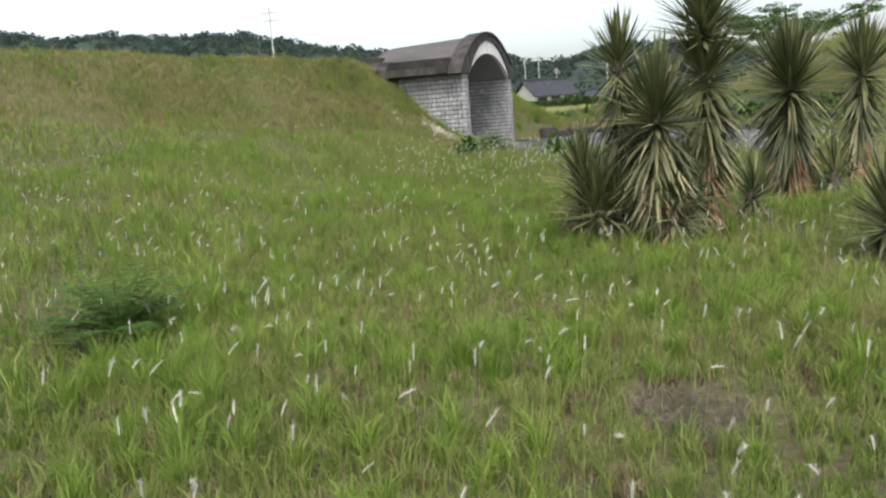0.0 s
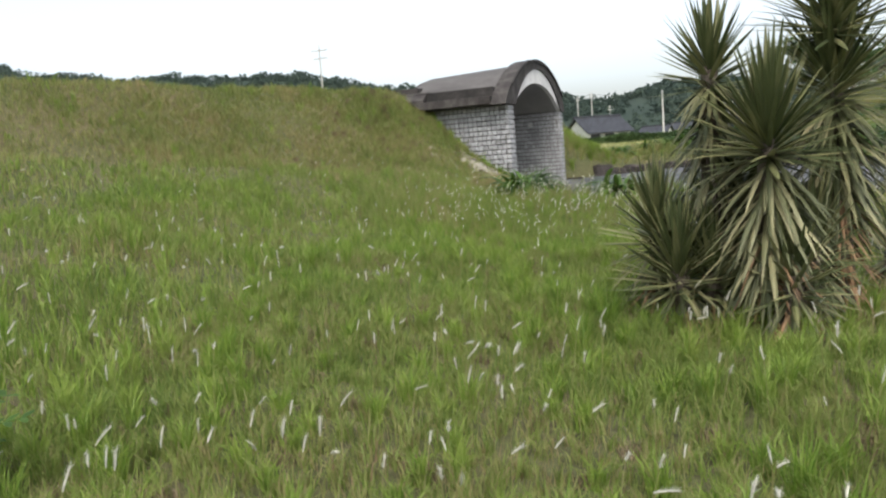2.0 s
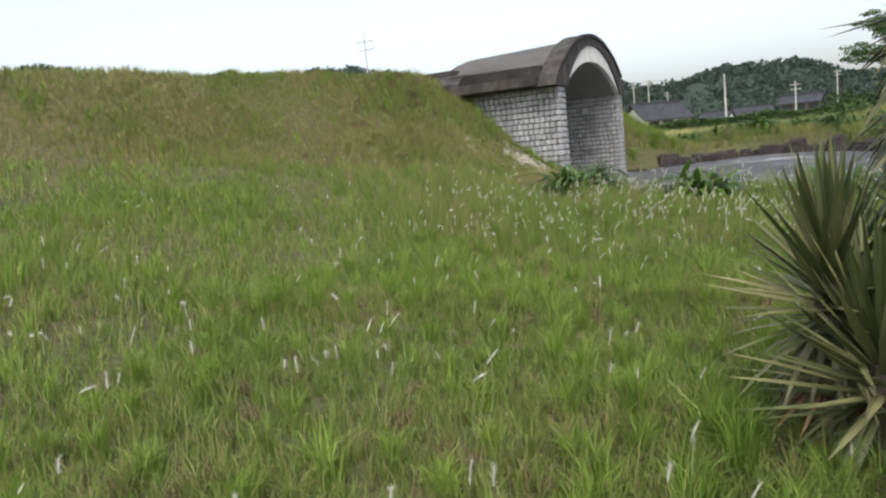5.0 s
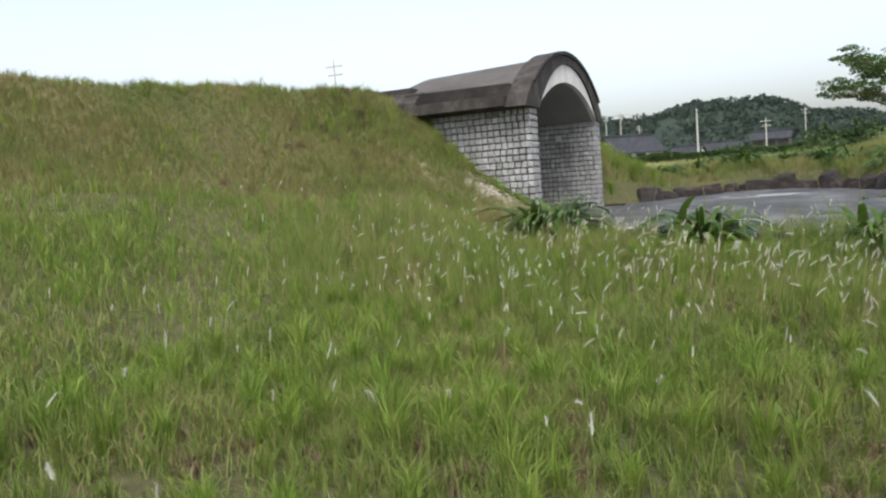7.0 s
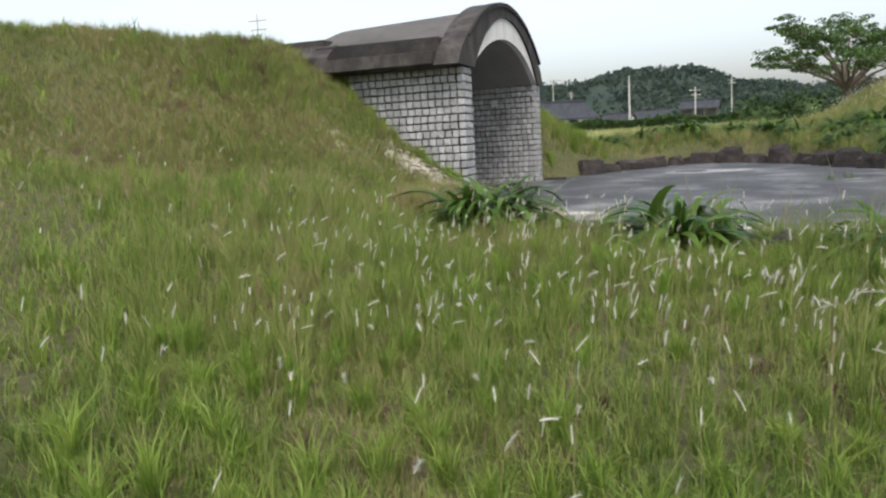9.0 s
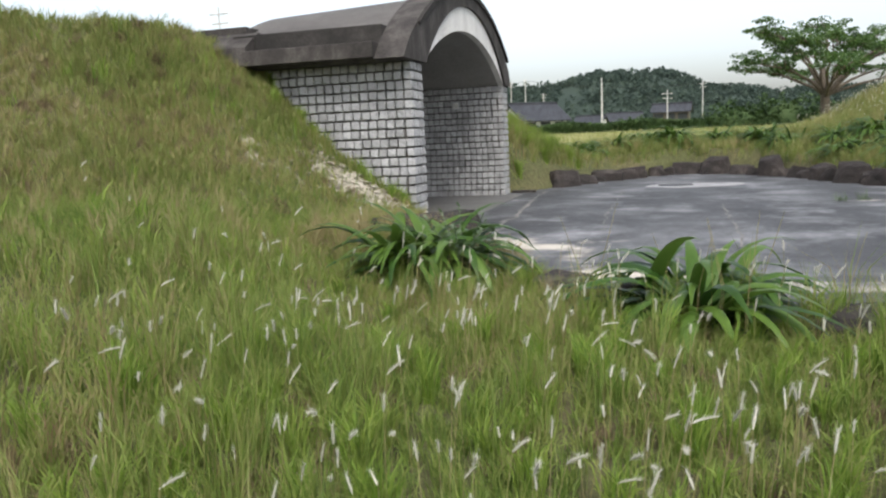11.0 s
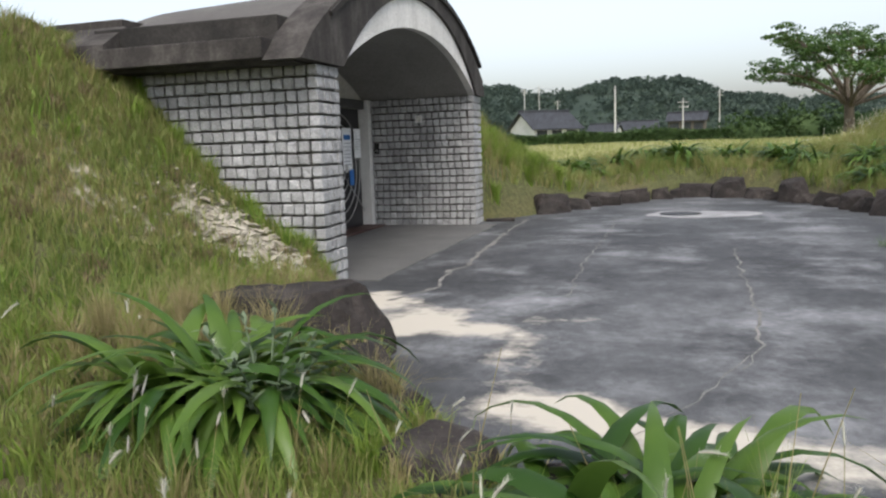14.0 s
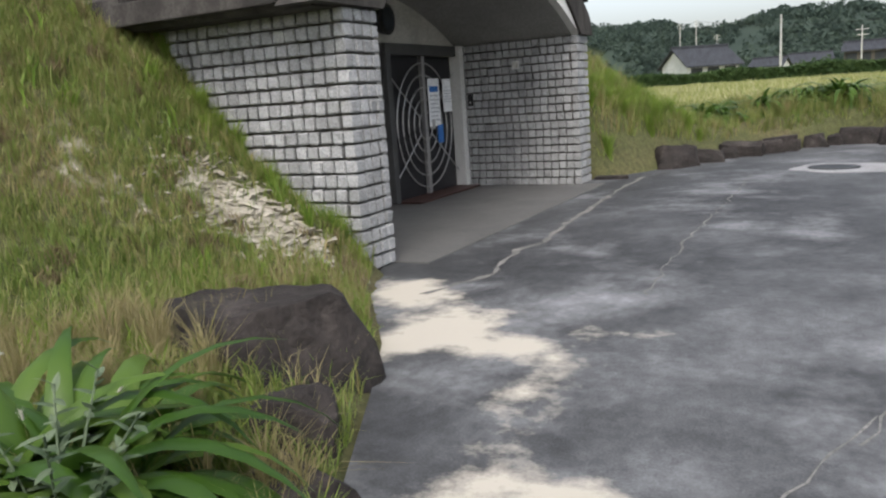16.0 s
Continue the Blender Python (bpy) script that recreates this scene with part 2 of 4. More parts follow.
def asphalt_material():
    """Old dark asphalt with damp patches, drifts of pale sand along the edge and worn streaks."""
    mat, n, l, b = material("sandy_asphalt", 0.7)
    base = noise_tex(n, l, 0.45, 8, 0.62, (1.0, 0.8, 1))
    r = ramp(n, [(0.34, (0.028, 0.029, 0.031)), (0.5, (0.052, 0.054, 0.057)), (0.66, (0.10, 0.103, 0.108))])
    l.new(base.outputs["Fac"], r.inputs["Fac"])
    grain = noise_tex(n, l, 90, 4, 0.6)
    g = ramp(n, [(0.3, (0.7, 0.7, 0.7)), (0.7, (1.3, 1.3, 1.3))])
    l.new(grain.outputs["Fac"], g.inputs["Fac"])
    col = mix_rgb(n, l, 1.0, r.outputs["Color"], g.outputs["Color"], "MULTIPLY")
    streak = noise_tex(n, l, 0.7, 9, 0.66, (1.0, 0.9, 1))
    sr = ramp(n, [(0.50, (0, 0, 0)), (0.72, (0.7, 0.7, 0.7))])
    l.new(streak.outputs["Fac"], sr.inputs["Fac"])
    col = mix_rgb(n, l, sr.outputs["Color"], col, (0.262, 0.268, 0.28))
    for size, lo, hi in ((3.0, 0.72, 1.28), (13.0, 0.80, 1.22)):
        mottle = noise_tex(n, l, size, 7, 0.7, (1.0, 0.85, 1))
        mr = ramp(n, [(0.34, (lo,) * 3), (0.66, (hi,) * 3)])
        l.new(mottle.outputs["Fac"], mr.inputs["Fac"])
        col = mix_rgb(n, l, 1.0, col, mr.outputs["Color"], "MULTIPLY")
    a = n.new("ShaderNodeAttribute")
    a.attribute_name = "sand"
    edge = noise_tex(n, l, 2.2, 9, 0.7, (1.0, 1.1, 1))
    add = n.new("ShaderNodeMath")
    add.operation = "ADD"
    l.new(a.outputs["Fac"], add.inputs[0])
    l.new(edge.outputs["Fac"], add.inputs[1])
    sd = ramp(n, [(0.74, (0, 0, 0)), (0.92, (1, 1, 1))])
    half = n.new("ShaderNodeMath")
    half.operation = "MULTIPLY"
    l.new(add.outputs[0], half.inputs[0])
    half.inputs[1].default_value = 0.9
    l.new(half.outputs[0], sd.inputs["Fac"])
    col = mix_rgb(n, l, sd.outputs["Color"], col, (0.42, 0.39, 0.335))
    l.new(col, b.inputs["Base Color"])
    bump(n, l, b, grain.outputs["Fac"], 0.35, 0.004)
    return mat


M_GROUND = ground_material()
M_ASPHALT = asphalt_material()


# ---------------------------------------------------------------- builders
def mesh_of(name, bm, mat, smooth=False):
    me = bpy.data.meshes.new(name)
    bm.to_mesh(me)
    bm.free()
    for m in mat if isinstance(mat, (list, tuple)) else [mat]:
        me.materials.append(m)
    if smooth:
        me.polygons.foreach_set("use_smooth", [True] * len(me.polygons))
    return me


def part(name, bm, mat, parent=None, label="", smooth=False):
    ob = new(name, mesh_of(name, bm, mat, smooth))
    ob.parent = parent
    return tagged(ob, label)


def thing(name, m, label, category, group="", kind=""):
    ob = new(name)
    ob.matrix_basis = m
    return tagged(ob, label, category, group, kind)


def raw_mesh(name, verts, faces, mat):
    """A mesh from arrays: all faces have the same number of corners."""
    me = bpy.data.meshes.new(name)
    faces = np.asarray(faces, dtype=np.int32)
    k = faces.shape[1]
    me.vertices.add(len(verts))
    me.vertices.foreach_set("co", np.asarray(verts, dtype=np.float32).ravel())
    me.loops.add(faces.size)
    me.loops.foreach_set("vertex_index", faces.ravel())
    me.polygons.add(len(faces))
    me.polygons.foreach_set("loop_start", np.arange(0, faces.size, k, dtype=np.int32))
    me.update(calc_edges=True)
    me.materials.append(mat)
    return me


def box(bm, x0, y0, z0, x1, y1, z1, bevel=0.0):
    r = bmesh.ops.create_cube(bm, size=1)
    bmesh.ops.scale(bm, verts=r["verts"], vec=(x1 - x0, y1 - y0, z1 - z0))
    bmesh.ops.translate(bm, verts=r["verts"], vec=((x0 + x1) / 2, (y0 + y1) / 2, (z0 + z1) / 2))
    if bevel:
        es = list({e for v in r["verts"] for e in v.link_edges})
        bmesh.ops.bevel(bm, geom=es, offset=bevel, segments=2, affect="EDGES", profile=0.6)
    return bm


def tube(bm, points, radii, sides=8):
    """A tapered round bar through the points."""
    pts = [Vector(p) for p in points]
    rings = []
    for i, p in enumerate(pts):
        d = (pts[min(i + 1, len(pts) - 1)] - pts[max(i - 1, 0)]).normalized()
        a = d.orthogonal().normalized() if abs(d.z) > 0.99 else d.cross(Vector((0, 0, 1))).normalized()
        b = d.cross(a)
        r = radii[i] if isinstance(radii, (list, tuple)) else radii
        rings.append([bm.verts.new(p + r * (math.cos(k * math.tau / sides) * a + math.sin(k * math.tau / sides) * b)) for k in range(sides)])
    for u, v in zip(rings, rings[1:]):
        for k in range(sides):
            bm.faces.new((u[k], u[(k + 1) % sides], v[(k + 1) % sides], v[k]))
    bm.faces.new(rings[0][::-1])
    bm.faces.new(rings[-1])
    return bm


def prism(bm, profile, x0, x1):
    """Extrude a closed (y, z) outline from x0 to x1."""
    a = [bm.verts.new((x0, y, z)) for y, z in profile]
    b = [bm.verts.new((x1, y, z)) for y, z in profile]
    k = len(profile)
    for i in range(k):
        bm.faces.new((a[i], a[(i + 1) % k], b[(i + 1) % k], b[i]))
    fa, fb = bm.faces.new(a[::-1]), bm.faces.new(b)
    bmesh.ops.triangulate(bm, faces=[fa, fb])
    bmesh.ops.recalc_face_normals(bm, faces=bm.faces[:])
    return bm


# ---------------------------------------------------------------- plan
WALK = np.array([p[1][:2] for p in PATH])
TOP_Y, TOP_Z = [-30, -9, -5.5, -3.5, -1.0, 0.5, 20], [2.95, 3.0, 2.96, 2.84, 2.68, 2.44, 2.4]
CREST = [(-9.5, -40), (-9.2, -14), (-8.2, -9), (-6.7, -5.2), (-4.6, -2.4), (-3.0, -0.8), (-2.3, 0.6),
         (-2.6, 6.2), (-1.6, 7.4), (-1.5, 9.0), (-3.0, 12.5), (-8.0, 16.0), (-25.0, 18.0), (-60.0, 0.0), (-60.0, -40.0)]
COURT = [(-0.02, 0.3), (0.45, -0.6), (1.15, -1.55), (1.5, -2.2), (2.0, -3.2), (2.7, -3.75), (3.9, -4.3), (5.2, -4.6), (7.0, -4.3),
         (8.6, -2.6), (9.0, 0.5), (8.3, 3.0), (7.1, 5.2), (6.6, 6.6), (5.9, 9.0), (5.1, 11.0), (3.5, 11.9), (1.9, 10.2), (1.0, 8.3), (0.45, 7.2), (-0.02, 6.5)]


def signed_distance(x, y, poly):
    """Distance to a closed outline, negative inside."""
    px, py = np.asarray(x, float), np.asarray(y, float)
    d = np.full(px.shape, 1e9)
    inside = np.zeros(px.shape, bool)
    for (ax, ay), (bx, by) in zip(poly, poly[1:] + poly[:1]):
        ex, ey = bx - ax, by - ay
        t = np.clip(((px - ax) * ex + (py - ay) * ey) / (ex * ex + ey * ey), 0, 1)
        d = np.minimum(d, np.hypot(px - ax - t * ex, py - ay - t * ey))
        if ay != by:
            cross = ((ay > py) != (by > py)) & (px < (bx - ax) * (py - ay) / (by - ay) + ax)
            inside ^= cross
    return np.where(inside, -d, d)


def step(a, b, v):
    t = np.clip((v - a) / (b - a), 0, 1)
    return t * t * (3 - 2 * t)


def ripple(x, y):
    return (0.035 * np.sin(1.9 * x + 0.7 * y) + 0.03 * np.sin(2.7 * y - 1.1 * x + 1.0) + 0.015 * np.sin(5.3 * x + 4.1 * y))


def ground(x, y):
    """Height of the ground, before the court and the passage are cut out of it."""
    x, y = np.asarray(x, float), np.asarray(y, float)
    w = signed_distance(x, y, CREST)
    base = np.interp(y, [-40, -21, -14, -9, -5.5, -3.5, 9, 14, 25, 60, 200], [-0.5, -0.42, -0.5, -0.32, -0.1, 0.0, 0.1, 0.5, 0.82, 0.85, 0.85])
    lip = np.interp(y, [-30, -14, -9, -5.2, -2.4, -0.8], [1.25, 1.3, 1.35, 0.95, 0.3, 0.1])
    top = np.interp(y, TOP_Y, TOP_Z)
    face = np.where(w < 0, top - 0.02 * w, top - 0.9 * w)
    wl = (top - lip) / 0.9
    low = np.where(y < 3, lip - np.interp(y, [-12, -8], [0.20, 0.30]) * np.maximum(0, w - wl - 0.6), -9)
    k = 0.22
    z = np.logaddexp(face / k, np.logaddexp(low / k, base / k)) * k
    z = np.minimum(z, np.where(w < 0, top + 0.02 * np.minimum(-w, 20), top))
    gully = np.exp(-((y - 0.05) / 0.32) ** 2) * step(-2.0, -1.1, x) * (1 - step(-0.3, 0.1, x))
    z = z - 0.36 * gully
    bank = np.hypot((x - 14.0) / 7.5, (y - 14.0) / 10.0)
    z = z + 2.4 * (1 - step(0.25, 1.15, bank))
    c = signed_distance(x, y, COURT)
    far_rim = step(4.0, 8.0, y) * step(0.1, 0.9, x)
    z = z + far_rim * 0.3 * step(0.0, 0.5, c) * (1 - step(1.5, 5.0, c))
    z = z + ripple(x, y) * step(0.3, 1.5, c)
    z = np.where(w > 1.2, z * step(-0.2, 0.5, c) - 0.05 * (1 - step(0.0, 0.4, c)), z)
    return z


def cut(x, y):
    """Where the ground is taken away: 1 in the court, 2 in the passage."""
    c = signed_distance(x, y, COURT)
    return (c < -0.12), ((x > -2.45) & (x < 0.12) & (y > 0.12) & (y < 6.5))


def spread(lo, hi, near_lo, near_hi, fine, grow):
    v = list(np.arange(near_lo, near_hi + 1e-6, fine))
    s, a = fine, v[-1]
    while a < hi:
        s *= grow
        a += s
        v.append(a)
    s, a = fine, v[0]
    while a > lo:
        s *= grow
        a -= s
        v.insert(0, a)
    return np.array(v)


gx, gy = spread(-900, 900, -10.2, 13.0, 0.2, 1.22), spread(-300, 1500, -22.0, 16.0, 0.2, 1.22)
X, Y = np.meshgrid(gx, gy)
Z = ground(X, Y)
in_court, in_pass = cut(X, Y)
Z = np.where(in_court, -0.15, Z)
Z = np.where(in_pass, -0.3, Z)
nx, ny = len(gx), len(gy)
idx = np.arange(nx * ny).reshape(ny, nx)
quads = np.stack([idx[:-1, :-1], idx[:-1, 1:], idx[1:, 1:], idx[1:, :-1]], -1).reshape(-1, 4)
me = raw_mesh("ground", np.stack([X, Y, Z], -1).reshape(-1, 3), quads, M_GROUND)
me.polygons.foreach_set("use_smooth", [True] * len(me.polygons))
att = me.attributes.new("field", "FLOAT", "POINT")
field = step(13.0, 18.0, Y) * np.ones_like(X)
att.data.foreach_set("value", field.astype(np.float32).ravel())
att = me.attributes.new("bare", "FLOAT", "POINT")
strip = 0.75 * np.exp(-((X + 0.45) / 0.75) ** 2 - ((Y + 0.70 - 0.2 * X) / 0.26) ** 2) + 0.5 * np.exp(-((X + 1.3) / 0.8) ** 2 - ((Y + 1.5) / 0.25) ** 2)
att.data.foreach_set("value", strip.astype(np.float32).ravel())
tagged(new("ground", me), "uneven meadow ground rising into a grassy burial mound", "ground", kind="structure")

# the paved court
bm = bmesh.new()
vs = [bm.verts.new((x, y, 0)) for x, y in COURT]
bm.faces.new(vs)
bmesh.ops.triangulate(bm, faces=bm.faces[:])
for x in np.arange(0.2, 9.0, 0.2):
    bmesh.ops.bisect_plane(bm, geom=bm.verts[:] + bm.edges[:] + bm.faces[:], plane_co=(x, 0, 0), plane_no=(1, 0, 0))
for y in np.arange(-4.5, 12.0, 0.25):
    bmesh.ops.bisect_plane(bm, geom=bm.verts[:] + bm.edges[:] + bm.faces[:], plane_co=(0, y, 0), plane_no=(0, 1, 0))
bmesh.ops.recalc_face_normals(bm, faces=bm.faces[:])
court = mesh_of("court", bm, M_ASPHALT)
co = np.zeros(len(court.vertices) * 3, np.float32)
court.vertices.foreach_get("co", co)
co = co.reshape(-1, 3)
edge_d = -signed_distance(co[:, 0], co[:, 1], COURT)
near = 1 - step(-1.0, 1.0, co[:, 1])
drift = near * (1 - step(0.0, 1.1, edge_d)) * 0.16


def blob(x, y, sx, sy, turn, amount):
    c_, s_ = math.cos(radians(turn)), math.sin(radians(turn))
    u, v = (co[:, 0] - x) * c_ + (co[:, 1] - y) * s_, -(co[:, 0] - x) * s_ + (co[:, 1] - y) * c_
    return 1.02 * amount * np.exp(-(u / sx) ** 2 - (v / sy) ** 2)


corner = (blob(0.75, -0.45, 0.5, 0.35, -40, 0.6) + blob(1.35, -1.25, 0.28, 0.75, -25, 0.55) + blob(1.95, -1.35, 0.40, 0.28, -10, 0.46) + blob(2.25, -2.0, 0.25, 0.6, 10, 0.4)
          + blob(2.7, -2.95, 0.5, 0.3, -15, 0.55) + blob(2.6, -0.95, 0.55, 0.16, -8, 0.42) + blob(3.6, -3.3, 0.8, 0.33, -10, 0.46) + blob(4.9, -3.4, 0.9, 0.35, -5, 0.38) + blob(6.1, 3.3, 1.2, 0.25, 4, 0.42)
          + blob(3.9, 0.4, 1.8, 0.5, 5, 0.18) + blob(4.4, -1.8, 1.4, 0.4, -6, 0.25))
att = court.attributes.new("sand", "FLOAT", "POINT")
att.data.foreach_set("value", (drift + corner).astype(np.float32))
tagged(new("court_pavement", court), "dark worn asphalt court with drifts of pale sand", "pavement", kind="structure")


# ---------------------------------------------------------------- entrance building
SPRING, WALL_T, Y0, Y1, BACK = 2.15, 0.48, 0.0, 6.24, -1.95
INNER = 5.77


def arc(y0, y1, z0, rise, n=28):
    """A circular arch from (y0, z0) to (y1, z0)."""
    half = (y1 - y0) / 2
    r = (half * half + rise * rise) / (2 * rise)
    cz, a = z0 + rise - r, math.asin(half / r)
    return [((y0 + y1) / 2 + r * math.sin(t), cz + r * math.cos(t)) for t in np.linspace(-a, a, n)]


def arch_band(bm, outer, inner, x0, x1, drop=0.0):
    """A curved slab between two arches that have equally many points; drop lowers its back end."""
    rows = [[bm.verts.new((x, y, z - d)) for y, z in line] for x, d in ((x0, drop), (x1, 0.0)) for line in (outer, inner)]
    a, b, c, d = rows
    for i in range(len(a) - 1):
        for p, q in ((a, b), (b, d), (d, c), (c, a)):
            bm.faces.new((p[i], p[i + 1], q[i + 1], q[i]))
    for i in (0, -1):
        bm.faces.new((a[i], b[i], d[i], c[i]))
    bmesh.ops.recalc_face_normals(bm, faces=bm.faces[:])
    return bm


PITCH = 0.1194


def block_mesh(k, w, h, d=0.05):
    rnd = random.Random(k)
    bm = bmesh.new()
    box(bm, -w / 2, -d, -h / 2, w / 2, d, h / 2)
    bmesh.ops.bevel(bm, geom=bm.edges[:], offset=0.011, segments=1, affect="EDGES")
    for v in bm.verts:
        v.co += Vector((rnd.uniform(-0.004, 0.004), rnd.uniform(-0.006, 0.006), rnd.uniform(-0.004, 0.004)))
    return mesh_of("granite_block", bm, M_BLOCK)


BLOCKS = [block_mesh(k, 0.098 + 0.004 * (k % 3), 0.098 + 0.003 * (k % 2)) for k in range(6)]


def block_face(owner, origin, along, columns, keep, wobble=1):
    """Rows of split granite blocks on a wall face: origin at its foot, running along a unit vector."""
    rnd = random.Random(wobble)
    along = Vector(along)
    turn = math.degrees(math.atan2(along.y, along.x))
    for r in range(18):
        shift = rnd.uniform(-0.02, 0.02)
        for c in range(columns):
            p = Vector(origin) + along * ((c + 0.5) * PITCH + (shift if 0 < c < columns - 1 else 0)) + Vector((0, 0, (r + 0.5) * PITCH))
            if keep(p):
                b = new("block", BLOCKS[rnd.randrange(len(BLOCKS))])
                b.parent = owner
                b.matrix_basis = pose(p.x, p.y, p.z, rnd.uniform(-2, 2), rnd.uniform(-2.5, 2.5), turn + rnd.choice((0, 180)) + rnd.uniform(-2, 2))


def build_entrance():
    wl_ = thing("wall_south", pose(0, 0, 0), "side wall of the entrance, faced with rough pale granite blocks", "wall", kind="structure")
    part("wall_core", prism(bmesh.new(), [(Y0 + 0.03, -0.3), (Y0 + WALL_T, -0.3), (Y0 + WALL_T, SPRING), (Y0 + 0.03, SPRING)], BACK, -0.03), M_MORTAR, wl_)
    wr_ = thing("wall_north", pose(0, 0, 0), "far side wall of the entrance, faced with rough pale granite blocks", "wall", kind="structure")
    part("wall_core", prism(bmesh.new(), [(INNER, -0.3), (Y1, -0.3), (Y1, SPRING), (INNER, SPRING)], BACK, -0.03), M_MORTAR, wr_)
    bw = thing("wall_back", pose(0, 0, 0), "plain grey end wall around the entrance doors", "wall", kind="structure")
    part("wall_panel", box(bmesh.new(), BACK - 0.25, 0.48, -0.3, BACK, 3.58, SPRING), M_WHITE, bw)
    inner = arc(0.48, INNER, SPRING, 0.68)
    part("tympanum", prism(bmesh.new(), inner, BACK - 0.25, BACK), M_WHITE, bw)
    # vault, fascia and roof
    part_top = arc(0.40, INNER + 0.08, SPRING, 0.76)
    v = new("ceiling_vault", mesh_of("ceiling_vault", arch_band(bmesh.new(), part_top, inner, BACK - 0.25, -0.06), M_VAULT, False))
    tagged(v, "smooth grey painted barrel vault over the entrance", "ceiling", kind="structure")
    roof = thing("entrance_roof", pose(0, 0, 0), "weathered dark concrete barrel roof with a thick front rib", "roof", kind="structure")
    mid = arc(0.48, INNER, SPRING, 1.06)
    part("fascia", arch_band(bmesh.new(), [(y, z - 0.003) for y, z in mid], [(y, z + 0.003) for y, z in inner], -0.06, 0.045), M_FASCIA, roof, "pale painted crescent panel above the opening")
    # front rib: straight haunches outside, round top
    out = arc(-0.16, Y1 - 0.06, 2.42, 1.02, 26)
    out = [(-0.44, 2.15)] + out + [(Y1 + 0.07, 2.15)]
    part("front_rib", arch_band(bmesh.new(), out, mid, -0.30, 0.085), M_CONCRETE, roof, "dark stained concrete arch rib")
    cap_o = [(y, z + 0.02) for y, z in arc(0.2, Y1 - 0.2, 2.62, 0.83, 26)]
    part("rib_edge", arch_band(bmesh.new(), cap_o, arc(0.22, Y1 - 0.22, 2.60, 0.79, 26), 0.0, 0.115), M_DARK_CONCRETE, roof, "projecting drip edge round the arch")
    shell_o = arc(0.0, Y1, 2.45, 0.91)
    shell_i = arc(0.1, Y1 - 0.1, SPRING, 1.06)
    part("barrel_shell", arch_band(bmesh.new(), shell_o, shell_i, -2.75, -0.30, 0.10), M_ROOF, roof, "grey coated barrel roof", smooth=False)
    for y0, y1 in ((-0.44, 0.06), (Y1 - 0.06, Y1 + 0.07)):
        part("eaves_beam", box(bmesh.new(), -2.05, y0, 2.17, -0.295, y1, 2.36, 0.015), M_CONCRETE, roof)
    part("soffit_fillet", prism(bmesh.new(), [(-0.36, 2.168), (-0.30, 2.135), (0.0, 2.135), (0.0, 2.168)], -2.0, -0.05), M_CONCRETE, roof)
    # upstands: the near-black colour stands in for the shade on this band
    for y0, y1 in ((-0.12, 0.10), (Y1 - 0.10, Y1 + 0.04)):
        part("upstand", box(bmesh.new(), -2.35, y0, 2.355, -0.295, y1, 2.60, 0.012), M_DARK_CONCRETE, roof, "concrete upstand, shade put into its dark colour")
    part("end_block", prism(bmesh.new(), [(-0.40, 2.18), (0.3, 2.18), (0.3, 2.64), (0.0, 2.64), (-0.36, 2.42)], -2.62, -2.05), M_CONCRETE, roof)
    part("parapet", box(bmesh.new(), -6.5, 0.5, 2.2, -2.5, 1.0, 2.82, 0.015), M_CONCRETE, roof)
    part("end_wall", prism(bmesh.new(), arc(0.0, Y1, 2.2, 1.02), -2.95, -2.70), M_CONCRETE, roof)
    # floor
    bm = bmesh.new()
    box(bm, BACK - 0.25, 0.45, -0.2, 0.36, INNER + 0.04, 0.012, 0.006)
    tagged(new("floor_slab", mesh_of("floor_slab", bm, M_SLAB)), "smooth grey concrete floor of the entrance", "floor", kind="structure")
    return wl_, wr_


WALL_S, WALL_N = build_entrance()


def build_door():
    d = thing("entrance_door", pose(BACK, 4.65, 0.0), "dark double door behind a steel spiral-ring grille, closed", "door", kind="structure")
    bm = bmesh.new()
    box(bm, -0.02, -1.07, 0.03, 0.10, -0.95, 2.15, 0.006)
    box(bm, -0.02, -0.95, 2.0, 0.10, 0.95, 2.15, 0.006)
    part("door_frame", bm, M_HEADER, d, "dark grey steel door frame")
    part("door_jamb", box(bmesh.new(), -0.02, 0.95, 0.03, 0.16, 1.105, 2.15, 0.006), M_JAMB, d, "pale painted door jamb")
    for y0, y1 in ((-0.95, -0.02), (0.02, 0.95)):
        bm = bmesh.new()
        box(bm, -0.08, y0, 0.03, -0.02, y1, 2.0, 0.005)
        part("door_leaf", bm, M_DARK, d)
    bm = bmesh.new()
    box(bm, -0.015, -0.04, 0.03, 0.05, 0.04, 2.0, 0.008)
    part("centre_post", bm, M_GRILLE, d)
    for k, r in enumerate((0.20, 0.36, 0.52, 0.68, 0.84)):
        pts = [(0.03, 0.0 + r * math.cos(a) * 0.95, 1.02 + r * 1.05 * math.sin(a)) for a in np.linspace(0, math.tau, 49)]
        part("grille_ring", tube(bmesh.new(), pts, 0.011, 6), M_GRILLE, d)
    for a in (38, 142, 218, 322):
        c, s = math.cos(radians(a)), math.sin(radians(a))
        part("grille_spoke", tube(bmesh.new(), [(0.03, 0.18 * c, 1.02 + 0.18 * s), (0.03, 1.2 * c, 1.02 + 1.2 * s)], 0.010, 6), M_GRILLE, d)
    bm = bmesh.new()
    box(bm, 0.04, 0.10, 0.96, 0.09, 0.18, 1.10, 0.006)
    part("lock_case", bm, M_METAL, d)
    bm = bmesh.new()
    box(bm, 0.0, -0.94, 0.015, 0.40, 0.94, 0.04, 0.006)
    part("doorstep", bm, M_RED, d, "red-brown tiled doorstep")


build_door()


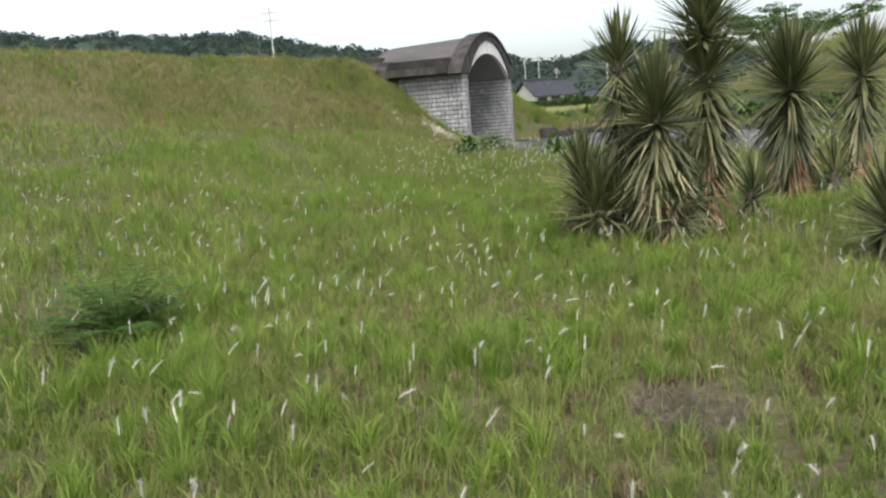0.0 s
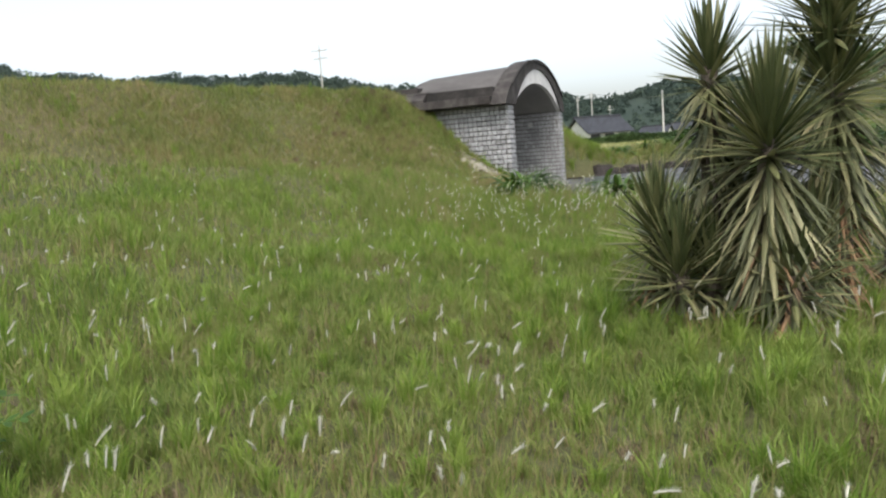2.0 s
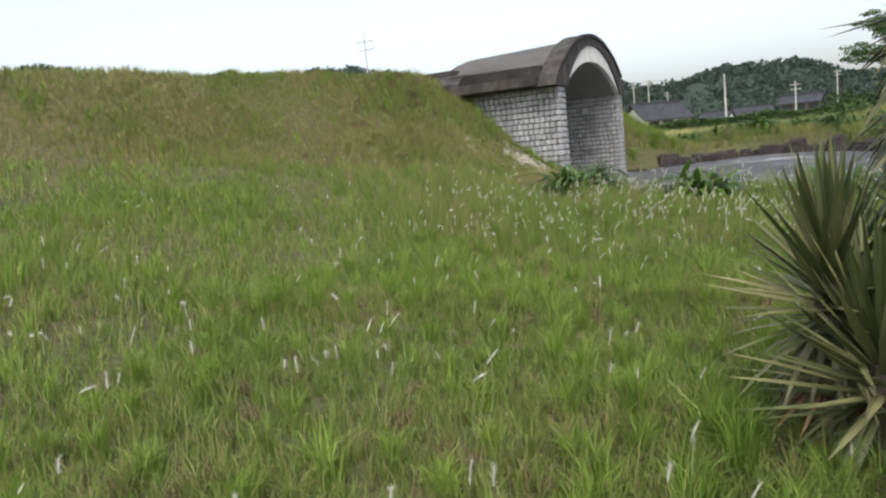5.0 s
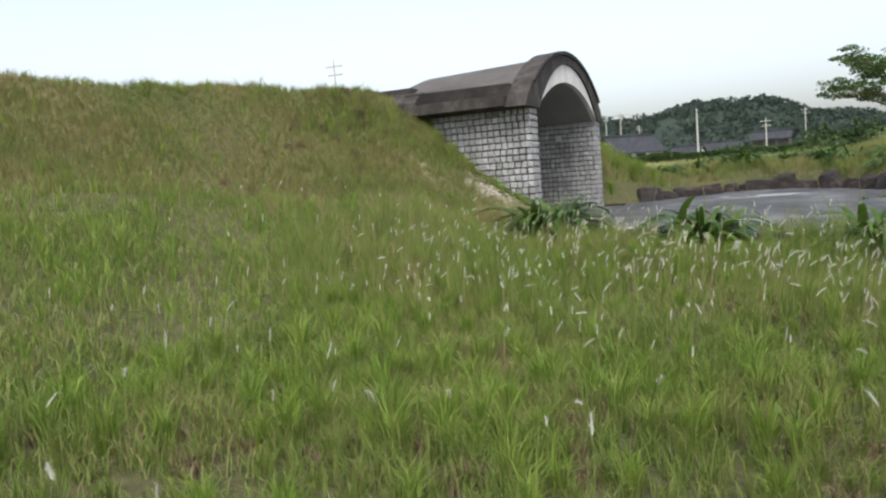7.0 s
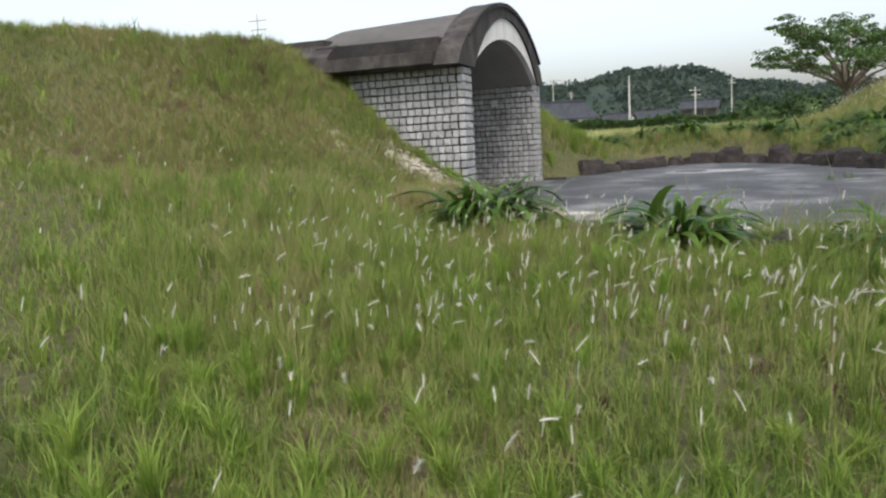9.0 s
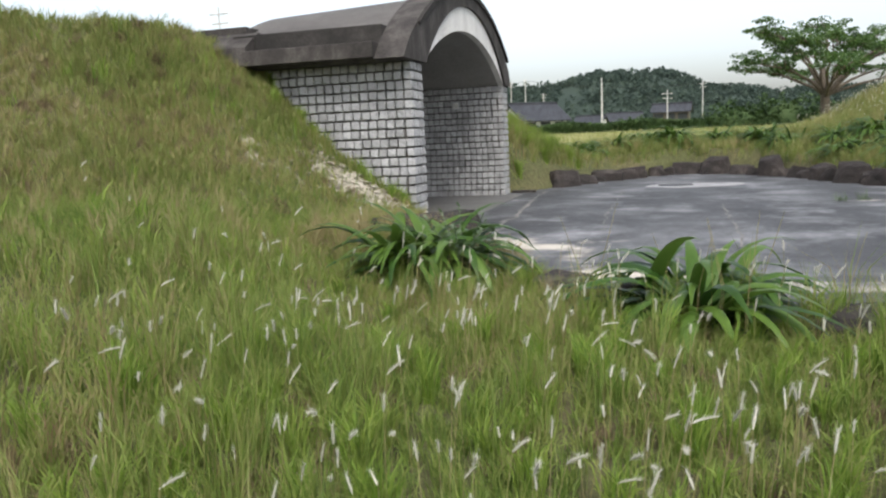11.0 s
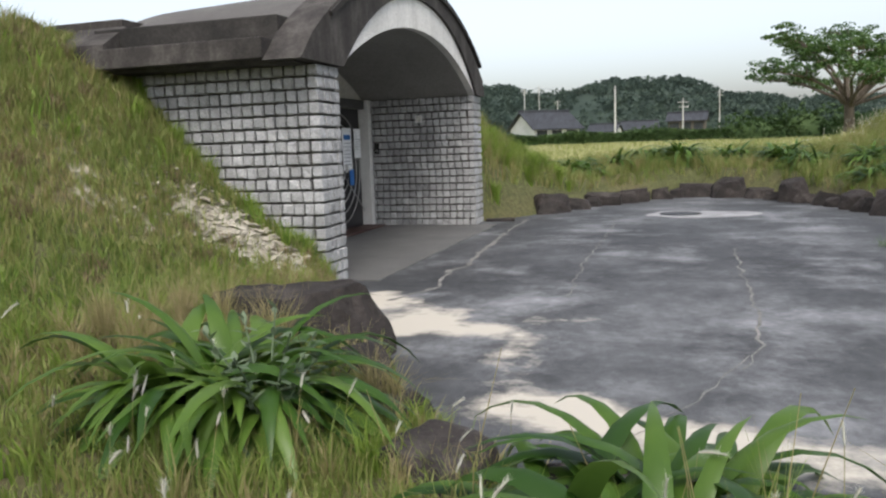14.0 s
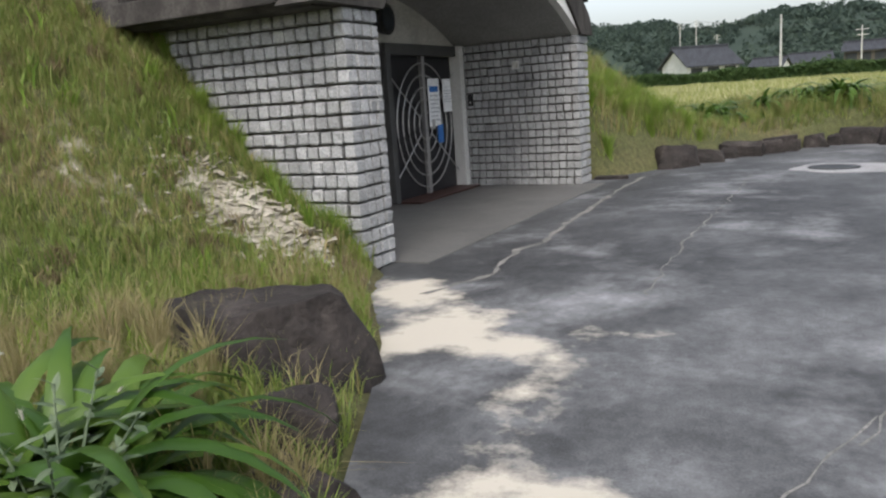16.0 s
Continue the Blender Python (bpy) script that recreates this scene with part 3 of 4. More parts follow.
def notice(y, z, w, h, bars, blue):
    t = thing("notice", pose(BACK + 0.075, y, z), "white printed notice sheet hung on the door grille", "notice", "notices on the door")
    bm = bmesh.new()
    box(bm, -0.004, -w / 2, -h / 2, 0.004, w / 2, h / 2)
    part("sheet", bm, M_PAPER, t)
    if blue:
        bm = bmesh.new()
        box(bm, 0.004, -w * 0.38, h * 0.22, 0.007, w * 0.38, h * 0.34)
        part("heading", bm, M_BLUE, t)
    for i in range(bars):
        bm = bmesh.new()
        zz = h * (0.14 - 0.085 * i)
        box(bm, 0.004, -w * 0.38, zz - h * 0.012, 0.006, w * (0.38 - 0.12 * (i % 3 == 2)), zz + h * 0.012)
        part("text_bar", bm, M_INK, t)


notice(4.86, 1.34, 0.34, 0.68, 7, True)
notice(5.28, 1.43, 0.26, 0.48, 5, False)
bm = bmesh.new()
box(bm, -0.006, -0.08, -0.13, 0.006, 0.08, 0.13, 0.003)
t = thing("blue_tag", pose(BACK + 0.075, 5.0, 0.88), "small blue plastic sign hung on the door grille", "sign")
part("plate", bm, M_BLUE, t)


def build_intercom():
    t = thing("intercom", pose(-1.70, INNER - 0.02, 1.33), "small black wall-mounted call box", "intercom")
    part("case", box(bmesh.new(), -0.045, -0.045, -0.09, 0.045, 0.0, 0.09, 0.008), M_BLACK, t)
    part("button", box(bmesh.new(), -0.015, -0.052, -0.05, 0.015, -0.043, -0.02, 0.003), M_METAL, t)
    t = thing("junction_box", pose(-0.92, INNER - 0.02, 1.80), "small pale square junction box on the block wall", "box")
    part("case", box(bmesh.new(), -0.06, -0.05, -0.06, 0.06, 0.0, 0.06, 0.008), M_PLASTER, t)
    part("cover", box(bmesh.new(), -0.045, -0.058, -0.045, 0.045, -0.049, 0.045, 0.004), M_WHITE, t)

    t = thing("alarm_horn", pose(BACK + 0.005, 3.62, 2.44), "round black horn on the end wall above the doors", "horn")
    for nm, mat, r, x0, x1 in (("housing", M_BLACK, 0.20, 0.0, 0.14), ("mouth", M_PANE, 0.15, 0.139, 0.155)):
        part(nm, tube(bmesh.new(), [(x0, 0, 0), ((x0 + x1) / 2, 0, 0), (x1, 0, 0)], [r * 0.8, r * 0.92, r], 20), mat, t)


build_intercom()


# ---------------------------------------------------------------- rocks
def rock_mesh(k, sx, sy, sz):
    rnd = random.Random(100 + k)
    bm = bmesh.new()
    bmesh.ops.create_icosphere(bm, subdivisions=4, radius=1.0)
    jit = lambda s: rnd.uniform(-s, s)
    cuts = [(Vector((a + jit(0.22), b_ + jit(0.22), c_ + jit(0.16))).normalized(), rnd.uniform(0.60, 0.74)) for a, b_, c_ in ((1, 0, 0.15), (-1, 0, 0.15), (0, 1, 0.15), (0, -1, 0.15), (0, 0, 1))]
    cuts += [(Vector((jit(1), jit(1), rnd.uniform(0.1, 0.7))).normalized(), rnd.uniform(0.70, 0.86)) for _ in range(7)]
    off = Vector((k * 3.1, k * 1.7, 0))
    for v in bm.verts:
        c = v.co.copy() * 1.12
        for nrm, dist in cuts:
            e = c.dot(nrm) - dist
            if e > 0:
                c -= nrm * e
        c += v.co * (0.05 * noise.noise(c * 1.8 + off) + 0.045 * noise.noise(c * 4.5 + off) + 0.02 * noise.noise(c * 12 + off))
        v.co = Vector((c.x * sx, c.y * sy, c.z * sz)) * 1.15
    return mesh_of("boulder", bm, M_ROCK)


def rock(k, x, y, sx, sy, sz, turn, z=0.0, group="boulders round the court"):
    ob = new("boulder", rock_mesh(k, sx, sy, sz))
    ob.matrix_basis = pose(x, y, z, 0, 0, turn)
    return tagged(ob, "dark brown angular boulder half buried at the court's edge", "rock", group)


rock(1, 0.80, -2.30, 0.64, 0.46, 0.56, -14)
rock(2, 1.52, -2.86, 0.27, 0.22, 0.30, 30)
rock(3, 1.88, -3.3, 0.22, 0.24, 0.20, 80)
rock(4, 2.33, -3.85, 0.37, 0.25, 0.19, -20)
rock(5, 3.0, -4.12, 0.34, 0.28, 0.22, 10)
rock(6, 4.15, -4.68, 0.42, 0.26, 0.15, -8)
rock(7, 5.3, -4.95, 0.45, 0.28, 0.16, 5)
rim = [(0.75, 8.2), (1.15, 9.0), (1.7, 10.1), (2.2, 10.8), (2.8, 11.5), (3.6, 12.15), (4.3, 11.9), (5.0, 11.4), (5.5, 10.4), (5.95, 9.4), (6.3, 8.4),
       (6.75, 7.2), (7.05, 6.2), (7.5, 5.2), (8.0, 4.2), (8.6, 3.1), (9.1, 1.9)]
rr = random.Random(5)
rim = [p for a, b in zip(rim, rim[1:]) for p in (a, ((a[0] + b[0]) / 2, (a[1] + b[1]) / 2))]
for k, (x, y) in enumerate(rim):
    s = rr.uniform(0.65, 1.15) if k % 2 == 0 else rr.uniform(0.4, 0.75)
    x, y = x + (4.0 - x) * 0.045 + rr.uniform(-0.06, 0.06), y + (3.7 - y) * 0.045 + rr.uniform(-0.06, 0.06)
    rock(20 + k, x, y, 0.46 * s * rr.uniform(0.8, 1.2), 0.34 * s, 0.44 * s * rr.uniform(0.7, 1.2), math.degrees(math.atan2(y - 3.7, x - 4.0)) + 90 + rr.uniform(-20, 20))

# drain cover and its pale ring in the court
t = thing("drain_cover", pose(3.3, 7.45, 0.0), "dark iron cover in a pale worn concrete patch of the court", "manhole cover")
bm = bmesh.new()
res = bmesh.ops.create_cone(bm, cap_ends=True, segments=44, radius1=0.74, radius2=0.70, depth=0.02)
for v in bm.verts:
    a = math.atan2(v.co.y, v.co.x)
    v.co.x = v.co.x * 1.15 + 0.25 + 0.25 * max(0, math.cos(a)) + 0.05 * math.sin(5 * a)
    v.co.y = v.co.y * (1.0 + 0.12 * math.sin(3 * a + 1)) * 0.85
part("concrete_patch", bm, M_COVER, t)
bm = bmesh.new()
bmesh.ops.create_cone(bm, cap_ends=True, segments=32, radius1=0.36, radius2=0.35, depth=0.04)
part("lid", bm, M_IRON, t)

# cracks filled with sand
def crack(points, width, seed):
    rnd_ = random.Random(seed)
    bm_ = bmesh.new()
    prev = None
    line = []
    for (ax, ay), (bx, by) in zip(points, points[1:]):
        steps = max(2, int(math.hypot(bx - ax, by - ay) / 0.12))
        line += [(ax + (bx - ax) * i / steps, ay + (by - ay) * i / steps) for i in range(steps)]
    for (x_, y_) in line + [points[-1]]:
        x_, y_ = x_ + rnd_.uniform(-0.03, 0.03), y_ + rnd_.uniform(-0.02, 0.02)
        w_ = width * rnd_.uniform(0.3, 1.6)
        cur = (bm_.verts.new((x_ - w_ / 2, y_, 0.004)), bm_.verts.new((x_ + w_ / 2, y_, 0.004)))
        if prev:
            bm_.faces.new((prev[0], prev[1], cur[1], cur[0]))
        prev = cur
    tagged(new("sand_crack", mesh_of("sand_crack", bm_, M_CRACK)), "crack in the asphalt filled with pale sand", "crack", "cracks in the court")


crack([(0.85, -0.5), (1.06, 0.22), (0.92, 1.08), (1.01, 1.48), (0.87, 2.9), (0.75, 5.0), (0.72, 6.6)], 0.06, 1)
crack([(2.36, -0.2), (2.31, 0.76), (2.26, 1.8), (2.3, 4.0), (2.26, 6.7)], 0.014, 2)
crack([(3.64, -2.1), (3.77, -1.66), (3.79, -1.24), (3.83, -0.94), (3.86, 1.17), (3.9, 3.0)], 0.02, 3)
crack([(3.0, -3.4), (3.35, -2.7), (3.66, -1.8), (4.4, -1.5), (5.3, -1.2)], 0.010, 4)

# pale clods where the slope has worn bare
rnd = random.Random(11)
bm = bmesh.new()
for k in range(420):
    a = rnd.random()
    x, y = -0.05 - 1.15 * a + rnd.gauss(0, 0.16), -0.62 - 0.25 * a + rnd.gauss(0, 0.22)
    z = float(ground(x, y))
    r = rnd.uniform(0.02, 0.075) * (1.1 - 0.5 * a)
    m = pose(x, y, z - 0.012, rnd.uniform(-25, 25), rnd.uniform(-25, 25), rnd.uniform(0, 360)) @ Matrix.Diagonal((r * 1.3, r, r * 0.28, 1))
    res = bmesh.ops.create_icosphere(bm, subdivisions=1, radius=1.0, matrix=m)
    for v in res["verts"]:
        v.co += Vector((rnd.uniform(-1, 1), rnd.uniform(-1, 1), rnd.uniform(-1, 1))) * r * 0.18
tagged(new("eroded_clay", mesh_of("eroded_clay", bm, M_CLAY)), "bare pale clay clods on the worn slope", "soil", kind="stuff")


# ---------------------------------------------------------------- leaves and plants
def blade_leaf(bm, root, az, up, length, width, droop, segs=6, fold=0.25, twist=0.0):
    """An arching, folded strap or sword leaf."""
    rt = Vector(root)
    d = Vector((math.cos(az) * math.cos(up), math.sin(az) * math.cos(up), math.sin(up)))
    side = Vector((-math.sin(az), math.cos(az), 0))
    p = rt.copy()
    prev = None
    for i in range(segs + 1):
        t = i / segs
        w = width * (0.55 + 1.2 * t) if t < 0.35 else width * (1 - ((t - 0.35) / 0.65) ** 1.7)
        nrm = side.cross(d).normalized()
        s = (side + nrm * twist * t).normalized()
        if i < segs:
            row = [bm.verts.new(p - s * w / 2 + nrm * fold * w / 2), bm.verts.new(p), bm.verts.new(p + s * w / 2 + nrm * fold * w / 2)]
        else:
            row = [bm.verts.new(p)]
        if prev:
            if len(row) == 3:
                bm.faces.new((prev[0], prev[1], row[1], row[0]))
                bm.faces.new((prev[1], prev[2], row[2], row[1]))
            else:
                bm.faces.new((prev[0], prev[1], row[0]))
                bm.faces.new((prev[1], prev[2], row[0]))
        prev = row
        p = p + d * (length / segs)
        d = (d + Vector((0, 0, -droop / segs))).normalized()


def strap_plant(k, x, y, size, group, fresh=False):
    rnd = random.Random(300 + k)
    z = float(ground(x, y)) if not fresh else 0.0
    t = thing("strap_leaved_plant", pose(x, y, z), "clump of broad arching glossy green strap leaves", "plant", group)
    for c in range(7):
        a0 = rnd.uniform(0, math.tau)
        r0 = 0.0 if c == 0 else rnd.uniform(0.12, 0.36) * size
        bm = bmesh.new()
        for i in range(32):
            az = i * 2.4 + rnd.uniform(-0.4, 0.4)
            up = radians(rnd.uniform(26, 72))
            blade_leaf(bm, (r0 * math.cos(a0) + 0.03 * math.cos(az), r0 * math.sin(a0) + 0.03 * math.sin(az), 0.0), az, up,
                       rnd.uniform(0.5, 0.98) * size, rnd.uniform(0.062, 0.10) * size, rnd.uniform(1.8, 3.2), 8, 0.35, rnd.uniform(-0.5, 0.5))
        part("leaf_rosette", bm, M_STRAP, t, smooth=True)
    return t


strap_plant(1, 1.2, -3.75, 1.06, "plants along the court")
strap_plant(2, 3.2, -4.42, 1.1, "plants along the court")
strap_plant(3, 4.75, -5.0, 1.0, "plants along the court")
rnd = random.Random(77)
for k, (x, y) in enumerate([(0.9, 11.2), (1.7, 12.0), (2.5, 12.6), (3.3, 13.2), (4.6, 13.2), (5.4, 12.4), (6.2, 11.6), (6.9, 10.4), (7.1, 9.0), (7.6, 8.0), (8.0, 6.8), (8.5, 6.0), (9.2, 5.2), (9.6, 4.0),
                            (7.6, 10.0), (8.4, 8.8), (9.0, 7.4), (10.0, 6.6), (9.4, 9.6)]):
    strap_plant(20 + k, x + rnd.uniform(-0.2, 0.2), y + rnd.uniform(-0.2, 0.2), rnd.uniform(0.85, 1.15), "plants behind the far boulders")


def yucca(k, x, y, heart, radius, lean=(0, 0), skirt=1.0, leaves=190, side=None, tiers=1):
    """A trunk with a spiky head of stiff leaves, a long skirt of paler hanging ones and dead ones at its foot."""
    rnd = random.Random(500 + k)
    z = float(ground(x, y))
    t = thing("yucca", pose(x, y, z), "tall yucca with stiff grey-green sword leaves and a dead brown skirt" if heart > 0.6 else "low yucca with stiff grey-green sword leaves", "yucca", "yucca clump")
    h = heart - z
    top = Vector((lean[0], lean[1], h))
    part("trunk", tube(bmesh.new(), [(0, 0, -0.1), (lean[0] * 0.4, lean[1] * 0.4, h * 0.5), tuple(top)], [0.11, 0.09, 0.06], 9), M_BARK, t)
    for tier in range(tiers):
        bm = bmesh.new()
        at_ = top + Vector((rnd.uniform(-0.08, 0.08), rnd.uniform(-0.08, 0.08), 0.45)) * tier
        for i in range(leaves):
            f = i / (leaves - 1)
            az = i * 2.39996 + rnd.uniform(-0.25, 0.25)
            up = radians(-14 + 100 * f ** 0.8 + rnd.uniform(-8, 8))
            blade_leaf(bm, at_ + Vector((0, 0, -0.16 + 0.22 * f)), az, up, radius * rnd.uniform(0.78, 1.12), rnd.uniform(0.036, 0.054), rnd.uniform(0.0, 0.25) * (2.0 if rnd.random() < 0.15 else 1.0), 3, 0.45)
        part("leaf_head", bm, M_YUCCA, t)
    bm = bmesh.new()
    for i in range(int(120 * skirt * max(h, 0.5))):
        f = rnd.random()
        zz = h - 0.08 - f * max(0.1, min(h - 0.25, 0.75))
        g = zz / max(h, 0.01)
        blade_leaf(bm, Vector((top.x * g, top.y * g, zz)), rnd.uniform(0, math.tau), radians(rnd.uniform(-40, -8) - 25 * f), min(radius * rnd.uniform(0.7, 1.05), zz + 0.1), rnd.uniform(0.034, 0.050), rnd.uniform(0.3, 1.3), 4, 0.45)
    part("hanging_foliage", bm, M_PALELEAF, t, "paler drooping leaves")
    bm = bmesh.new()
    for i in range(int(90 * skirt) + 8):
        az = rnd.uniform(0, math.tau) if side is None or i % 3 == 0 else side + rnd.uniform(-0.5, 0.5)
        zz = max(0.08, h * rnd.uniform(0.12, 0.55))
        g = zz / max(h, 0.01)
        blade_leaf(bm, Vector((top.x * g, top.y * g, zz)), az, radians(rnd.uniform(-70, -25)), min(radius * 0.8, zz + 0.28) * rnd.uniform(0.7, 1.05), 0.034, 0.5, 3, 0.5)
    part("dead_skirt", bm, M_DEAD, t, "brown dead leaves")


yucca(1, 5.34, -12.55, 0.93, 0.66, (0.03, -0.05), 1.5, side=-0.7)
yucca(2, 5.0, -12.15, 1.46, 0.50, (0.0, -0.06), 0.7, 90)
yucca(3, 5.86, -12.0, 1.30, 0.66, (-0.03, 0.0), 1.2, 170, tiers=2)
yucca(4, 6.93, -9.6, 1.15, 0.86, (0.0, 0.0), 1.6, 220, side=-1.2)
yucca(5, 7.75, -9.3, 1.26, 0.70, (0.06, 0.0), 0.9, 150, side=-1.5)
yucca(6, 4.62, -12.2, 0.30, 0.52, (-0.03, -0.02), 0.7, 110)
yucca(7, 4.80, -12.45, 0.02, 0.55, (-0.05, 0.0), 1.0, 130)
yucca(8, 5.08, -12.0, 0.42, 0.55, (0.0, 0.0), 1.0, 130)
yucca(9, 5.5, -12.7, 0.0, 0.48, (0.0, 0.0), 1.0, 90)
yucca(10, 7.3, -13.1, -0.08, 0.58, (0.0, 0.0), 1.0, 120)
yucca(13, 4.98, -12.35, 0.0, 0.5, (0.0, 0.0), 1.0, 120)
yucca(14, 5.25, -12.15, 0.1, 0.55, (0.0, 0.0), 1.0, 120)
yucca(15, 5.65, -12.25, 0.15, 0.5, (0.0, 0.0), 1.0, 110)
yucca(11, 6.35, -11.1, -0.05, 0.45, (0.0, 0.0), 1.4, 50)
yucca(12, 7.4, -9.9, 0.0, 0.45, (0.0, 0.0), 1.2, 40)


def feather_bush(x, y):
    rnd = random.Random(9)
    t = thing("feathery_shrub", pose(x, y, float(ground(x, y))) @ Matrix.Diagonal((0.9, 0.9, 0.95, 1)), "low dark green shrub with feathery leaves in the grass", "shrub")
    for k in range(30):
        bm = bmesh.new()
        az, up = k * 2.4, radians(rnd.uniform(38, 80))
        d = Vector((math.cos(az) * math.cos(up), math.sin(az) * math.cos(up), math.sin(up)))
        p, L = Vector((0, 0, 0.08)), rnd.uniform(0.5, 0.72)
        side = Vector((-math.sin(az), math.cos(az), 0))
        pts = []
        for i in range(11):
            pts.append(tuple(p))
            if i > 2:
                for s in (1, -1):
                    blade_leaf(bm, p, az + s * 1.25, 0.1, 0.15 * (1 - 0.05 * abs(i - 6)), 0.045, 0.3, 2, 0.1)
            p = p + d * (L / 10)
            d = (d + Vector((0, 0, -0.10))).normalized()
        tube(bm, pts, 0.003, 4)
        part("frond", bm, M_FERN, t)


feather_bush(1.98, -16.33)

t = thing("dry_grass_clump", pose(5.6, -16.7, float(ground(5.6, -16.7))), "flattened clump of dead grey-brown grass", "dry grass")
rnd = random.Random(71)
for k in range(4):
    bm = bmesh.new()
    for i in range(110):
        a, r = rnd.uniform(0, math.tau), 0.3 * math.sqrt(rnd.random())
        blade_leaf(bm, (r * math.cos(a), r * math.sin(a), 0.0), rnd.uniform(0, math.tau), radians(rnd.uniform(5, 50)), rnd.uniform(0.08, 0.22), 0.006, 0.8, 3, 0.3)
    part("dead_tuft", bm, M_STRAW, t)

# grey-leaved weed inside the first strap plant
t = thing("grey_weed", pose(1.62, -3.95, float(ground(1.62, -3.95))), "small grey-green leafy weed among strap leaves", "weed")
rnd = random.Random(4)
for k in range(7):
    bm = bmesh.new()
    az, L = k * 2.4, rnd.uniform(0.35, 0.55)
    tip = Vector((0.25 * math.cos(az), 0.25 * math.sin(az), L))
    tube(bm, [(0, 0, 0), tuple(tip * 0.6 + Vector((0, 0, 0.05))), tuple(tip)], 0.004, 5)
    for i in range(16):
        q = tip * (0.4 + 0.6 * i / 15)
        blade_leaf(bm, q, i * 2.4, radians(rnd.uniform(0, 50)), 0.075, 0.028, 0.6, 3, 0.2)
    part("shoot", bm, M_GREYLEAF, t)


# ---------------------------------------------------------------- the distance
def tree(x, y, z):
    """A short trunk, wide-reaching limbs, and flat pads of small leaves at the twig ends."""
    rnd = random.Random(42)
    t = thing("spreading_tree", pose(x, y, z), "broad flat-topped tree with feathery green foliage", "tree")
    bm = bmesh.new()
    tube(bm, [(0, 0, -0.3), (0.05, 0, 0.9), (0.0, 0.05, 1.9)], [0.36, 0.27, 0.24], 9)
    pads = []
    for k in range(17):
        az = k * 2.39996 + rnd.uniform(-0.2, 0.2)
        low = k % 3 == 0
        reach = (5.7 + 1.2 * math.cos(az) + rnd.uniform(-0.7, 0.7)) * (1.0 if low else 0.45 + 0.4 * rnd.random())
        rise = rnd.uniform(0.8, 1.9) if low else rnd.uniform(2.3, 4.3)
        pts = []
        for i in range(7):
            f = i / 6
            pts.append((reach * f ** 1.1 * math.cos(az) + rnd.uniform(-0.12, 0.12), reach * f ** 1.1 * math.sin(az) + rnd.uniform(-0.12, 0.12), 1.75 + rise * (1 - (1 - f) ** 1.8)))
        tube(bm, pts, [0.11 * (1 - 0.8 * i / 6) for i in range(7)], 6)
        for i in range(3, 7):
            for j in range(4):
                a2, L = az + rnd.uniform(-1.5, 1.5), rnd.uniform(0.5, 1.35)
                p = Vector(pts[i])
                q = p + Vector((L * math.cos(a2), L * math.sin(a2), rnd.uniform(0.05, 0.6)))
                tube(bm, [tuple(p), tuple((p + q) / 2 + Vector((0, 0, 0.06))), tuple(q)], [0.03, 0.022, 0.012], 4)
                pads.append(q)
    part("trunk", bm, M_BARK, t)
    rs = np.random.RandomState(3)
    tp = np.array([tuple(v) for v in pads])
    size = rs.uniform(0.5, 1.2, len(tp))
    pick = rs.randint(0, len(tp), 24000)
    off = rs.normal(0, 1, (24000, 3))
    off /= np.maximum(1.0, np.linalg.norm(off, axis=1) / 1.5)[:, None]
    part_leaves(t, "crown", tp[pick] + off * size[pick][:, None] * np.array([0.40, 0.40, 0.13]) + np.array([0, 0, 0.08]), 0.085, M_CROWN, rs, flat=0.4)


def part_leaves(owner, name, c, size, mat, rs, flat=0.0):
    """Many small leaves: a bent diamond at each centre."""
    n = len(c)
    a = rs.normal(0, 1, (n, 3))
    a[:, 2] *= 1 - flat
    a /= np.linalg.norm(a, axis=1)[:, None]
    b = rs.normal(0, 1, (n, 3))
    b[:, 2] *= 1 - flat
    b -= a * (a * b).sum(1)[:, None]
    b /= np.linalg.norm(b, axis=1)[:, None]
    s = size * rs.uniform(0.6, 1.4, (n, 1))
    v = np.stack([c - a * s, c + b * s * 0.5, c + a * s, c - b * s * 0.5], 1).reshape(-1, 3)
    ob = new(name, raw_mesh(name, v, np.arange(n * 4).reshape(-1, 4), mat))
    ob.parent = owner
    return ob


tree(12.05, 40.0, 0.95)


def clump_bush(name, x, y, z, sx, sy, sz, label, cat, mat, n, leaf, seed, group=""):
    rs = np.random.RandomState(seed)
    d = rs.normal(0, 1, (n, 3))
    d /= np.linalg.norm(d, axis=1)[:, None]
    lump = 1 + 0.16 * np.sin(4 * d[:, 0] + seed) + 0.14 * np.sin(5 * d[:, 1] + 2 * seed) + 0.1 * np.sin(9 * d[:, 2] + 3 * d[:, 0] * 4)
    c = d * (lump * rs.uniform(0.72, 1.0, n))[:, None] * np.array([sx, sy, sz])
    c[:, 2] = np.maximum(c[:, 2], -0.2 * sz)
    t = thing(name, pose(x, y, z), label, cat, group)
    bm = bmesh.new()
    tube(bm, [(0, 0, -0.5), (0.05, 0, sz * 0.3), (0, 0.05, sz * 0.6)], [0.12, 0.09, 0.04], 6)
    part("stem", bm, M_BARK, t)
    part_leaves(t, "crown", c, leaf, mat, rs)
    bm = bmesh.new()
    bmesh.ops.create_icosphere(bm, subdivisions=2, radius=1.0, matrix=Matrix.Diagonal((sx * 0.74, sy * 0.74, sz * 0.74, 1)))
    for v in bm.verts:
        v.co.z = max(v.co.z, -0.2 * sz)
    part("inner_foliage", bm, mat, t)


